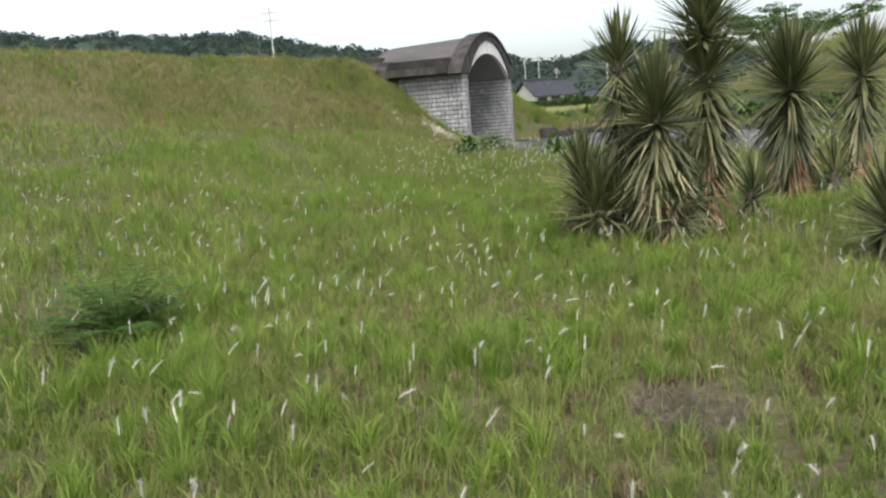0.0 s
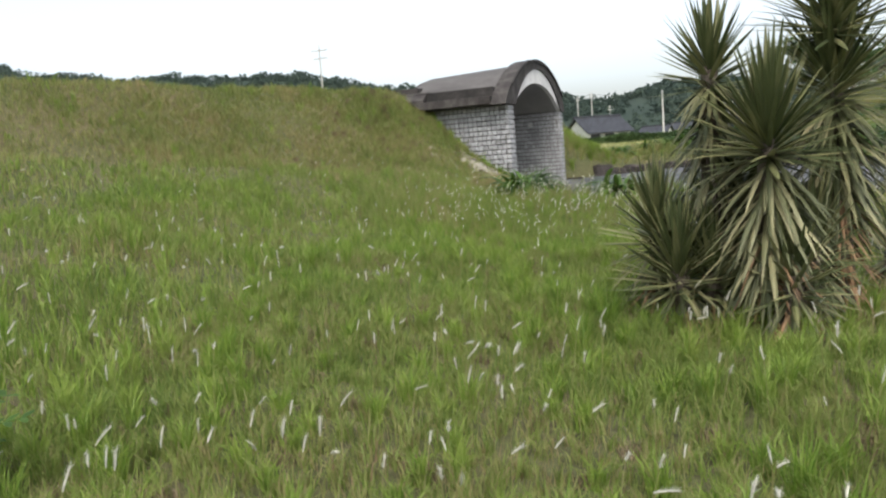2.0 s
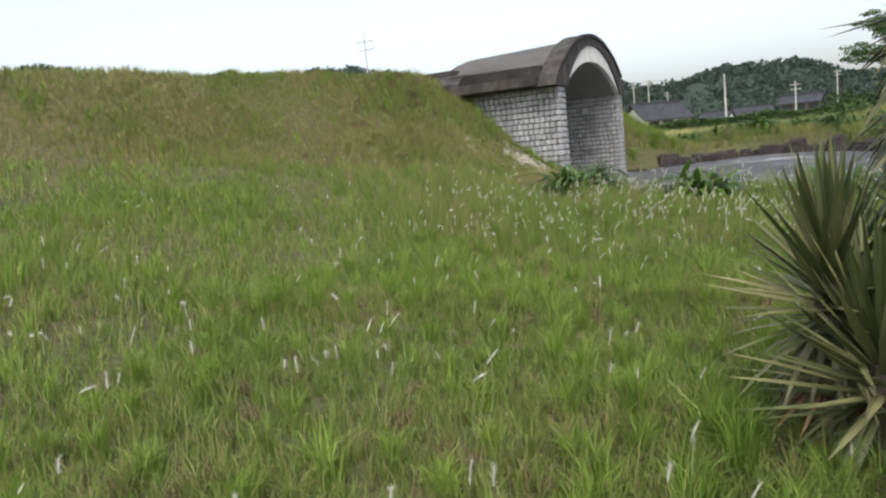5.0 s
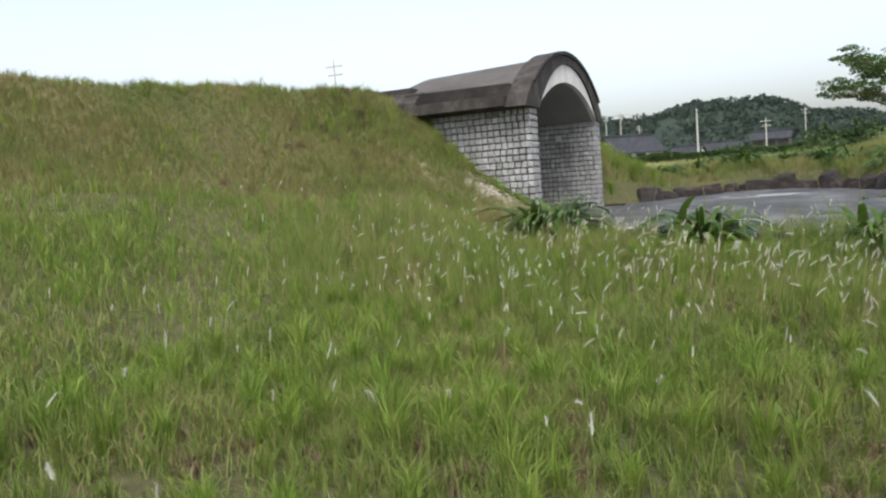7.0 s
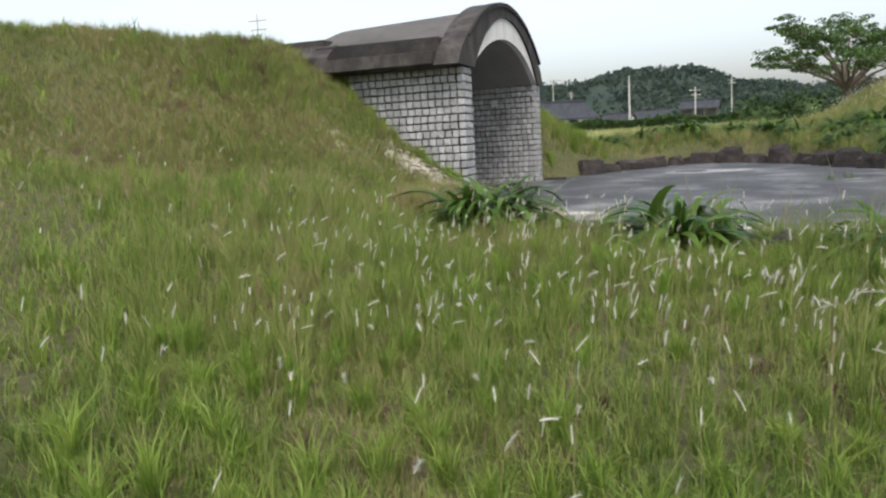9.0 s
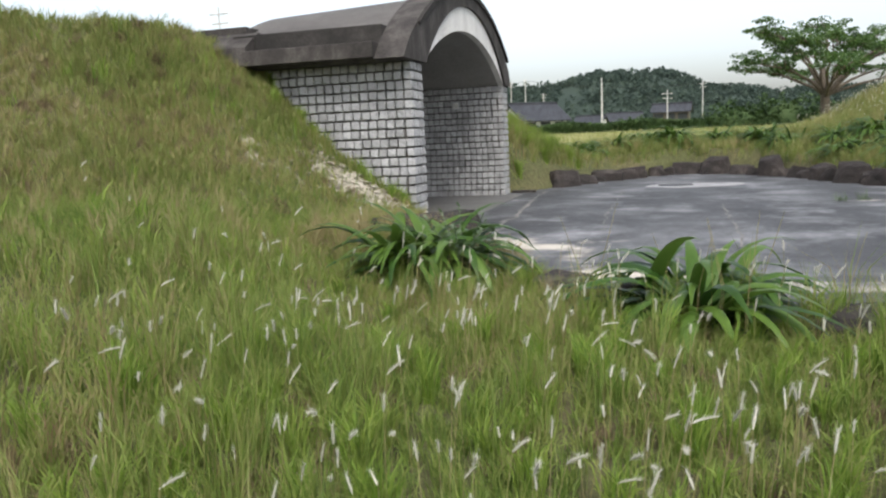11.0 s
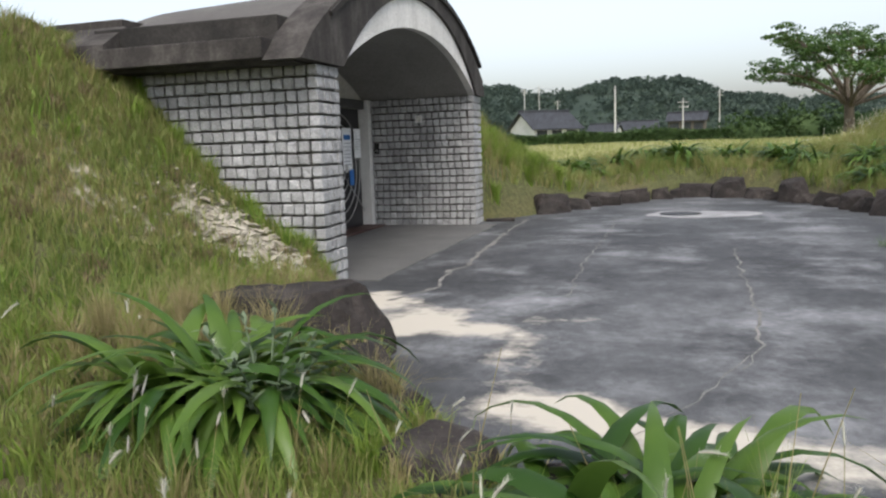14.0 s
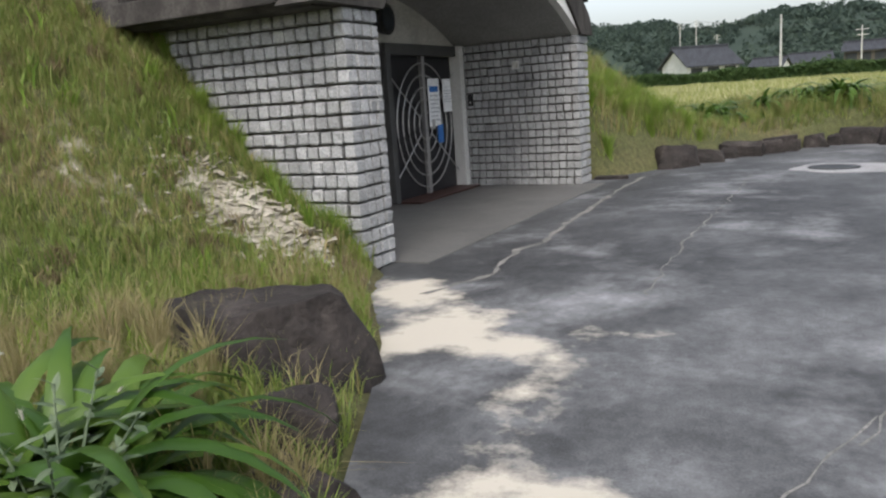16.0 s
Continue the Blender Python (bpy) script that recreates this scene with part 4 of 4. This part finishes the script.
for k, (x, y, sx, sz) in enumerate([(8.2, 50, 2.4, 1.6), (11.5, 51, 2.6, 2.1), (14.5, 50, 2.4, 1.6), (17.0, 49, 2.2, 1.8), (20.0, 52, 3.0, 2.4)]):
    clump_bush("garden_bush", x, y, 1.0, sx, 1.6, sz * 1.1, "rounded dark green garden shrub beyond the field", "bush", M_HEDGE, 2600, 0.16, 60 + k, "shrubs beyond the field")

# long clipped hedge
rs = np.random.RandomState(8)
n = 21000
hx = rs.uniform(-14, 26, n)
top = rs.uniform(0, 1, n) < 0.45
hy = 62 + np.where(top, rs.uniform(-0.6, 0.6, n), -0.6)
hz = np.where(top, 1.95, rs.uniform(0.7, 1.95, n)) + 0.12 * np.sin(hx * 0.9) + rs.normal(0, 0.05, n)
t = thing("hedge", pose(0, 0, 0), "long clipped dark green hedge along the field", "hedge")
part_leaves(t, "foliage", np.stack([hx, hy, hz], 1), 0.16, M_HEDGE, rs)
part("inner_foliage", box(bmesh.new(), -14, 61.5, 0.5, 26, 62.6, 1.85, 0.1), M_HEDGE, t)


def house(x, y, z, w, d, wall_h, rise, turn, label, wall=M_PLASTER):
    t = thing("house", pose(x, y, z, 0, 0, turn), label, "house", "houses beyond the field")
    bm = bmesh.new()
    prof = [(-d / 2, 0), (d / 2, 0), (d / 2, wall_h), (0, wall_h + rise * 0.92), (-d / 2, wall_h)]
    part("wall", prism(bm, prof, -w / 2, w / 2), wall, t)
    for s in (1, -1):
        bm = bmesh.new()
        o = 0.6
        y0, z0 = s * (d / 2 + o), wall_h - o * rise / (d / 2)
        prism(bm, [(y0, z0), (y0, z0 + 0.18), (0, wall_h + rise + 0.18), (0, wall_h + rise)] if s < 0 else [(0, wall_h + rise), (0, wall_h + rise + 0.18), (y0, z0 + 0.18), (y0, z0)], -w / 2 - 0.5, w / 2 + 0.5)
        part("roof_slope", bm, M_TILE, t)
    part("ridge", box(bmesh.new(), -w / 2 - 0.55, -0.2, wall_h + rise + 0.1, w / 2 + 0.55, 0.2, wall_h + rise + 0.45, 0.05), M_TILE, t)
    for i in range(3):
        bm = bmesh.new()
        cx_ = -w / 2 + w * (i + 0.5) / 3
        box(bm, cx_ - 0.8, -d / 2 - 0.05, 0.9, cx_ + 0.8, -d / 2 + 0.03, wall_h - 0.4, 0.02)
        win = part("window", bm, M_PANE, t)
        bm = bmesh.new()
        box(bm, cx_ - 0.9, -d / 2 - 0.1, 0.75, cx_ + 0.9, -d / 2 - 0.02, 0.9, 0.01)
        part("sill", bm, M_WHITE, win)
    return t


house(-15.0, 103, 1.1, 7.0, 7.2, 2.3, 2.1, 38, "low house with a dark tiled roof and pale gable")
house(4.8, 142, 1.2, 6.2, 6.0, 3.3, 1.2, -5, "two-storey house with dark timber walls and tiled roof", M_TIMBER)
house(-6.0, 190, 1.2, 8.0, 7.0, 2.6, 1.8, 10, "far house with a grey tiled roof")
house(-12.5, 170, 1.2, 6.0, 6.0, 2.2, 1.4, -10, "far house with a grey tiled roof")


def utility_pole(x, y, z, h, arm, r=0.16):
    t = thing("utility_pole", pose(x, y, z), "tall grey concrete utility pole", "pole", "poles beyond the field")
    part("shaft", tube(bmesh.new(), [(0, 0, -0.5), (0, 0, h * 0.5), (0, 0, h)], [r, r * 0.85, r * 0.65], 8), M_POLE, t)
    if arm:
        for k, zz in enumerate((h - 0.6, h - 1.4)):
            part("crossarm", box(bmesh.new(), -0.9 + 0.2 * k, -0.06, zz - 0.06, 0.9, 0.06, zz + 0.06, 0.01), M_POLE, t)


utility_pole(-5.3, 105, 1.0, 7.9, False)
utility_pole(3.9, 130, 1.0, 6.9, True, 0.13)
utility_pole(-37.3, 205, 1.0, 15.2, True)
utility_pole(-33.3, 205, 1.0, 15.8, True)
utility_pole(-32.0, 230, 1.0, 13.0, True)
utility_pole(13.0, 200, 1.0, 12.0, True)
utility_pole(-34.1, 52, 2.0, 11.4, True, 0.10)


# small things round the court and by the house
rnd = random.Random(88)
for x, y in ((5.58, 3.25), (5.9, 3.33)):
    t = thing("weed_tuft", pose(x, y, 0.0), "small grassy weed growing from a crack in the asphalt", "weed", "weeds in the court")
    bm = bmesh.new()
    for i in range(40):
        blade_leaf(bm, (rnd.uniform(-0.08, 0.08), rnd.uniform(-0.05, 0.05), 0), rnd.uniform(0, 6.28), radians(rnd.uniform(25, 80)), rnd.uniform(0.07, 0.2), 0.010, 0.8, 3, 0.3)
    part("blade_bunch", bm, M_GREYLEAF, t)
t = thing("kerb_stone", pose(0.28, 6.42, 0.0, 0, 0, 12), "flat dark kerb stone at the wall's foot", "stone")
part("slab", box(bmesh.new(), -0.25, -0.1, -0.05, 0.25, 0.1, 0.05, 0.015), M_ROCK, t)
for x, y, s in ((-24.5, 100, 1.7), (-21.5, 99, 1.1), (-12.0, 97, 1.5), (-1.0, 98, 2.6)):
    clump_bush("garden_bush", x, y, 0.85, s, s, s * 0.9, "rounded green garden shrub by the house", "bush", M_HEDGE, 1500, 0.22, int(x * 7) % 97 + 3, "shrubs beyond the field")
t = thing("dry_stalks", pose(3.6, -4.75, float(ground(3.6, -4.75))), "thin tall dry grass stalks at the court's edge", "stalks")
for k in range(16):
    bm = bmesh.new()
    x, y, a, h_ = rnd.uniform(-1.6, 1.3), rnd.uniform(-0.3, 0.35), rnd.uniform(0, 6.28), rnd.uniform(0.5, 0.85)
    tube(bm, [(x, y, -0.05), (x + 0.02, y, h_ * 0.5), (x + 0.12 * math.cos(a), y + 0.12 * math.sin(a), h_)], [0.0028, 0.0022, 0.001], 5)
    part("stalk", bm, M_STEM, t)


# overhead wires between the poles
t = thing("overhead_wires", pose(0, 0, 0), "thin overhead wires slung between the far poles", "wires")
for (x0, y0, z0), (x1, y1, z1) in (((-37.3, 205, 15.6), (-33.3, 205, 16.2)), ((-33.3, 205, 16.2), (-32.0, 230, 13.4)), ((-33.3, 205, 16.2), (13.0, 200, 12.4))):
    pts = [(x0 + (x1 - x0) * s, y0 + (y1 - y0) * s, z0 + (z1 - z0) * s - 1.2 * 4 * s * (1 - s) * abs(x1 - x0) / 40) for s in np.linspace(0, 1, 9)]
    part("wire", tube(bmesh.new(), pts, 0.03, 4), M_BLACK, t)


# wooded hills; their leaf colour carries the distance haze
def ridge(x):
    h = np.interp(x, [-700, -540, -465, -390, -317, -241, -215, -200, -173, -110, -82, -60, -47, -39, -28, -3, 10, 24, 60, 110, 300],
                  [116, 106, 86, 76, 69, 61, 54, 49, 43, 32, 29, 26, 29, 34, 32, 31, 28, 22, 18, 15, 14])
    return h + 1.4 * np.sin(x * 0.07 + 1.3) + 0.9 * np.sin(x * 0.19)


rs = np.random.RandomState(21)
hxs, ds = np.linspace(-700, 300, 160), np.linspace(0, 1, 14)
HX, HD = np.meshgrid(hxs, ds)
HY = 300 + HD * 130
HZ = 0.9 + ridge(HX) * np.sin(HD * math.pi / 2) * 0.93
ii = np.arange(HX.size).reshape(HX.shape)
me = raw_mesh("hill", np.stack([HX, HY, HZ], -1).reshape(-1, 3), np.stack([ii[:-1, :-1], ii[:-1, 1:], ii[1:, 1:], ii[1:, :-1]], -1).reshape(-1, 4), M_HAZY_WOOD)
tagged(new("wooded_hill", me), "low hills covered in dark green woodland, distance haze in the colour", "hill", kind="structure")
n = 150000
cxs = rs.uniform(-650, 280, 3600)
cds = rs.uniform(0.02, 1.0, 3600) ** 0.9
crown_c = np.stack([cxs, 300 + cds * 130, 0.9 + ridge(cxs) * np.sin(cds * math.pi / 2) * 0.93 + rs.uniform(-0.5, 1.6, 3600)], 1)
pick = rs.randint(0, 3600, n)
d = rs.normal(0, 1, (n, 3))
d /= np.linalg.norm(d, axis=1)[:, None]
c = crown_c[pick] + d * (rs.uniform(1.6, 4.0, 3600)[pick])[:, None] * np.array([1.2, 1.2, 0.85])
holder = thing("far_woodland", pose(0, 0, 0), "dark green treetops on the far hills, blued for distance haze", "woodland", kind="stuff")
part_leaves(holder, "treetops", c, 1.05, M_HAZY_WOOD, rs)


# ---------------------------------------------------------------- grass
def path_distance(x, y):
    d = np.full(x.shape, 1e9)
    for a, b in zip(WALK[:-1], WALK[1:]):
        e = b - a
        t = np.clip(((x - a[0]) * e[0] + (y - a[1]) * e[1]) / max(e @ e, 1e-9), 0, 1)
        d = np.minimum(d, np.hypot(x - a[0] - t * e[0], y - a[1] - t * e[1]))
    return d


def patches(x, y):
    """Slow variation of the meadow, 0 to 1."""
    v = np.sin(1.3 * x + 0.9 * y + 0.5) + np.sin(0.8 * x - 1.7 * y + 2.0) + 0.7 * np.sin(2.9 * x + 2.3 * y) + 0.6 * np.sin(3.7 * y - 2.2 * x + 1)
    return np.clip(0.5 + v / 5.0, 0, 1)


def on_grass(x, y):
    c, p = cut(x, y)
    clear = signed_distance(x, y, COURT) > np.where((y > 6.9) | (x > 7.0), 0.28, 0.04)
    inside_building = (x > -2.7) & (x < 0.3) & (y > -0.02) & (y < 6.7)
    roof = (x < -2.4) & (x > -9.6) & (y > 0.4) & (y < 7.0)
    return clear & ~inside_building & ~(roof & (x > -3.0))


def blades(rs, x, y, length, width, lean):
    """Grass blades as arrays: five corners each, bending over towards the tip."""
    n = len(x)
    z = ground(x, y) - 0.01
    a = rs.uniform(0, math.tau, n)
    dx, dy = np.cos(a), np.sin(a)
    f = rs.uniform(0, math.tau, n)
    sx, sy = np.cos(f) * width / 2, np.sin(f) * width / 2
    b = lean * rs.uniform(0.25, 1.0, n)
    m1, m2 = length * b * 0.28, length * b
    h1, h2 = length * 0.58, length * np.sqrt(np.clip(1 - b * b * 0.8, 0.1, 1))
    v = np.empty((n, 5, 3), np.float32)
    v[:, 0] = np.stack([x - sx, y - sy, z], 1)
    v[:, 1] = np.stack([x + sx, y + sy, z], 1)
    v[:, 2] = np.stack([x + dx * m1 + sx * 0.8, y + dy * m1 + sy * 0.8, z + h1], 1)
    v[:, 3] = np.stack([x + dx * m1 - sx * 0.8, y + dy * m1 - sy * 0.8, z + h1], 1)
    v[:, 4] = np.stack([x + dx * m2, y + dy * m2, z + h2], 1)
    return v


def grass(name, seed, count, x0, x1, y0, y1, near, far, lmin, lmax, width, label, tuft=0.16, mat=M_GRASS, lean0=0.4, gather=0.75, bright=False, bank=None, fade=0.0):
    rs = np.random.RandomState(seed)
    x, y = rs.uniform(x0, x1, count), rs.uniform(y0, y1, count)
    # draw blades together into tufts
    tx, ty = np.round(x / tuft) * tuft, np.round(y / tuft) * tuft
    pull = rs.uniform(0.0 if not bright else gather * 0.7, gather, count)
    jx = 1.3 * tuft * (np.modf(np.abs(np.sin(tx * 39.3468 + ty * 11.1351) * 24634.6345))[0] - 0.5)
    jy = 1.3 * tuft * (np.modf(np.abs(np.sin(tx * 73.1564 + ty * 52.2352) * 35121.1577))[0] - 0.5)
    x, y = x + (tx + jx - x) * pull, y + (ty + jy - y) * pull
    d = path_distance(x, y)
    p = patches(x, y)
    tuft_pick = np.modf(np.abs(np.sin(tx * 12.9898 + ty * 78.233) * 43758.5453))[0]
    keep = on_grass(x, y) & (d >= near) & (d < far)
    keep &= (tuft_pick < 0.15 + 0.7 * p) if bright else (rs.uniform(0, 1, count) < 0.55 + 0.6 * p)
    w = signed_distance(x, y, CREST)
    on_bank = (w > -0.4 + 0.3 * np.sin(3 * y)) & (y < 5) & (ground(x, y) > np.interp(y, [-14, -9, -5.2, -2.4, -0.8], [1.3, 1.38, 1.0, 0.35, 0.15]) + rs.normal(0.12, 0.12, count))
    if bank is not None:
        keep &= on_bank == bank
    if fade:
        rim_d = np.minimum(np.minimum(x - x0, x1 - x), np.minimum(y - y0, y1 - y + fade))
        keep &= rs.uniform(0, 1, count) < np.clip(rim_d / fade, 0, 1)
    shrub = ((x - 1.98) / 0.38) ** 2 + ((y + 16.33) / 0.38) ** 2 < rs.uniform(0.3, 1.0, count)
    keep &= ~shrub
    worn = ((x + 0.45) / 0.85) ** 2 + ((y + 0.72) / 0.40) ** 2 < rs.uniform(0.3, 1.2, count)
    bare = ((x - 5.6) / 0.42) ** 2 + ((y + 16.7) / 0.35) ** 2 < rs.uniform(0.4, 1.2, count)
    rockfront = ((x - 1.1) / 0.75) ** 2 + ((y + 2.45) / 0.28) ** 2 < rs.uniform(0.0, 1.3, count)
    keep &= ~(worn & (rs.uniform(0, 1, count) < 0.88)) & ~bare & ~rockfront
    x, y, p, tuft_pick = x[keep], y[keep], p[keep], tuft_pick[keep]
    n = len(x)
    L = rs.uniform(lmin, lmax, n) * (0.7 + 0.5 * p) * (0.75 + 0.5 * np.modf(tuft_pick * 7.3)[0])
    v = blades(rs, x, y, L, width * rs.uniform(0.7, 1.3, n), rs.uniform(lean0, 1.0, n))
    base = np.arange(n)[:, None] * 5
    tri = np.concatenate([base + [0, 1, 2], base + [0, 2, 3], base + [3, 2, 4]], 1).reshape(-1, 3)
    ob = new(name, raw_mesh(name, v.reshape(-1, 3), tri, mat))
    tagged(ob, label, "grass", kind="stuff")


FINE, TUFT = "short green and straw-coloured meadow grass", "brighter green tufts of broad-bladed meadow grass"
grass("grass", 1, 620000, 0.0, 9.0, -21.5, -3.0, 0.0, 2.6, 0.07, 0.20, 0.0065, FINE, lean0=0.6)
grass("grass_tufts", 11, 230000, 0.0, 9.0, -21.5, -3.0, 0.0, 2.6, 0.11, 0.31, 0.0075, TUFT, 0.24, M_TUFT, 0.55, 0.85, True)
grass("thatch", 14, 240000, 0.0, 9.0, -21.5, -3.0, 0.0, 2.6, 0.05, 0.13, 0.006, "matted dead brown grass between the green blades", 0.3, M_THATCH, 0.85, 0.7, True)
grass("grass", 2, 400000, -8.0, 12.0, -20.0, 1.0, 2.6, 6.5, 0.08, 0.22, 0.010, FINE, lean0=0.7, bank=False)
grass("bank_grass", 5, 380000, -14.0, 2.0, -20.0, 3.0, 2.6, 30.0, 0.08, 0.24, 0.010, "dry brownish grass on the steep face of the mound", mat=M_FACE, lean0=0.7, gather=0.55, bank=True)
grass("grass_tufts", 12, 110000, -8.0, 12.0, -20.0, 1.0, 2.6, 6.5, 0.14, 0.30, 0.011, TUFT, 0.27, M_TUFT, 0.4, 0.85, True, bank=False)
grass("grass", 3, 300000, -14.0, 16.0, -16.0, 16.0, 6.5, 30.0, 0.10, 0.24, 0.017, FINE, lean0=0.75, bank=False)
grass("grass_tufts", 13, 60000, -14.0, 16.0, -16.0, 16.0, 6.5, 30.0, 0.14, 0.30, 0.018, TUFT, 0.4, M_TUFT, 0.4, 0.85, True)
grass("grass", 7, 110000, -3.5, 3.6, -6.2, 0.0, 0.9, 30.0, 0.07, 0.21, 0.0065, FINE, 0.13, M_GRASS, 0.35, 0.8, fade=1.8)
grass("dry_grass", 8, 42000, -3.5, 3.6, -6.2, 0.0, 0.9, 30.0, 0.12, 0.32, 0.0055, "straw-coloured dry grass between the boulders and the mound", 0.2, M_STEM, 0.3, 0.85, True, bank=False, fade=1.8)
grass("dry_grass", 15, 7000, 0.1, 2.1, -3.5, -2.3, 0.9, 30.0, 0.18, 0.46, 0.0045, "tall dry stalks standing round the boulders", 0.22, M_STEM, 0.3, 0.8, True)
grass("thatch", 16, 60000, -3.5, 1.2, -4.5, -0.2, 0.9, 30.0, 0.05, 0.14, 0.007, "matted dead brown grass on the worn slope", 0.35, M_THATCH, 0.85, 0.7, True)
grass("wall_grass", 17, 26000, -0.5, 1.5, 6.3, 9.5, 3.0, 40.0, 0.18, 0.42, 0.010, "tall bushy grass beside the far wall", 0.28, M_TUFT, 0.35, 0.8, True)
grass("tall_grass", 18, 18000, -0.5, 6.5, -8.2, -4.2, 0.5, 30.0, 0.28, 0.5, 0.005, "tall thin green and straw grass before the court", 0.2, M_GRASS, 0.25, 0.8, True)
grass("rim_grass", 9, 90000, -1.6, 11.0, 6.8, 16.0, 3.0, 40.0, 0.18, 0.42, 0.012, "tall mixed grass behind the boulders of the court", 0.3, M_FACE, 0.3, 0.8)
grass("bank_grass", 10, 230000, -8.0, 0.6, -8.0, 0.2, 0.9, 30.0, 0.06, 0.2, 0.006, "dry brownish grass on the steep face of the mound", mat=M_FACE, lean0=0.7, gather=0.55, bank=True, fade=3.0)
grass("wall_grass", 6, 6000, -2.0, 0.2, -0.42, 0.0, 0.0, 30.0, 0.10, 0.30, 0.007, "tall green grass along the foot of the wall", 0.2, M_TUFT, 0.3, 0.8, True)
grass("field_grass", 4, 130000, -18.0, 30.0, 14.0, 60.0, 10.0, 90.0, 0.2, 0.38, 0.04, "pale flowering grass of the far field", mat=M_FIELD)


def plumes(name, seed, count, x0, x1, y0, y1, dense, label, lo=0.30, hi=0.52):
    """White fluffy seed heads on thin stems."""
    rs = np.random.RandomState(seed)
    x, y = rs.uniform(x0, x1, count), rs.uniform(y0, y1, count)
    keep = on_grass(x, y) & (rs.uniform(0, 1, count) < dense(x, y))
    x, y = x[keep], y[keep]
    n = len(x)
    z = ground(x, y)
    h = rs.uniform(lo, hi, n)
    a, lean = rs.uniform(-1.6, 2.4, n), rs.uniform(0.02, 0.28, n)
    ax = np.stack([np.cos(a) * lean, np.sin(a) * lean, np.ones(n)], 1)
    ax /= np.linalg.norm(ax, axis=1)[:, None]
    foot = np.stack([x, y, z], 1)
    neck = foot + ax * h[:, None]
    bend = np.stack([np.cos(a), np.sin(a), rs.uniform(-0.7, 0.7, n)], 1)
    hd = ax + bend * (rs.uniform(0.0, 1.0, n) ** 2.5 * 1.6)[:, None]
    hd /= np.linalg.norm(hd, axis=1)[:, None]
    L, R = rs.uniform(0.045, 0.105, n), rs.uniform(0.012, 0.023, n)
    u = np.cross(hd, np.array([0.3, 0.9, 0.1]))
    u /= np.linalg.norm(u, axis=1)[:, None]
    w = np.cross(hd, u)
    rings = []
    sides = 5
    for t, r in ((0.0, 0.10), (0.25, 0.20), (0.75, 0.18), (1.0, 0.06)):
        for k in range(sides):
            q = k * math.tau / sides
            sag = -0.25 * L * t * t
            rings.append(neck + hd * (L * t)[:, None] + (u * math.cos(q) + w * math.sin(q)) * (R * r * rs.uniform(0.6, 1.4, n))[:, None] + np.stack([0 * sag, 0 * sag, sag], 1))
    v = np.stack(rings, 1)
    f = []
    for i in range(3):
        for k in range(sides):
            f.append([i * sides + k, i * sides + (k + 1) % sides, (i + 1) * sides + (k + 1) % sides, (i + 1) * sides + k])
    f = np.array(f)
    faces = (np.arange(n)[:, None, None] * (4 * sides) + f[None]).reshape(-1, 4)
    tagged(new(name, raw_mesh(name, v.reshape(-1, 3), faces, M_PLUME)), label, "seed heads", kind="stuff")
    # loose silky hairs round each head
    hairs = 72
    t = rs.uniform(0.0, 0.95, (n, hairs))
    q = rs.uniform(0, math.tau, (n, hairs))
    out = u[:, None] * np.cos(q)[..., None] + w[:, None] * np.sin(q)[..., None]
    root = neck[:, None] + hd[:, None] * (L[:, None] * t)[..., None]
    root[..., 2] -= 0.25 * L[:, None] * t * t
    tip = root + out * (R[:, None] * rs.uniform(0.3, 1.15, (n, hairs)))[..., None] + hd[:, None] * (L[:, None] * rs.uniform(0.05, 0.32, (n, hairs)))[..., None]
    wid = np.cross(out, hd[:, None]) * (R * 0.05)[:, None, None]
    hv = np.stack([root - wid, root + wid, tip], 2).reshape(-1, 3)
    tagged(new("seed_hairs", raw_mesh("seed_hairs", hv, np.arange(n * hairs * 3).reshape(-1, 3), M_PLUME)), "silky white hairs of the seed heads", "seed hairs", kind="stuff")
    s = u * 0.0012
    sv = np.stack([foot - s, foot + s, neck + s, neck - s], 1).reshape(-1, 3)
    tagged(new("grass_stems", raw_mesh("grass_stems", sv, np.arange(n * 4).reshape(-1, 4), M_STEM)), "thin dry stems of the white seed heads", "stems", kind="stuff")


def meadow_density(x, y):
    band = np.exp(-((y + 6.6) / 1.9) ** 2) * step(-0.5, 2.0, x)
    start = np.exp(-((y + 15.6) / 3.2) ** 2) * 0.24
    return np.clip(0.025 + 0.95 * band * (0.4 + patches(x + 3, y)) + start, 0, 1) * step(0.25, 0.75, patches(2 * x + 5, 2 * y - 3) + 0.2)


plumes("white_seed_heads", 31, 12500, -4.0, 9.5, -21.0, -3.4, meadow_density, "white fluffy cogon grass seed heads in the meadow", 0.22, 0.45)
plumes("white_seed_heads", 32, 7000, 6.0, 20.0, 8.0, 22.0, lambda x, y: 0.55 * step(0.6, 1.5, ground(x, y)), "white seed heads along the far bank", 0.3, 0.55)

# ---------------------------------------------------------------- granite facing
block_face(WALL_S, (-1.984, 0.01, 0.0), (1, 0, 0), 17, lambda p: p.z > float(ground(p.x, p.y - 0.06)) - 0.1, 1)
block_face(WALL_S, (-0.02, 0.0, 0.0), (0, 1, 0), 4, lambda p: True, 2)
block_face(WALL_N, (-1.984, INNER - 0.01, 0.0), (1, 0, 0), 17, lambda p: p.x > -1.9, 3)
block_face(WALL_N, (-0.02, INNER - 0.02, 0.0), (0, 1, 0), 4, lambda p: True, 4)
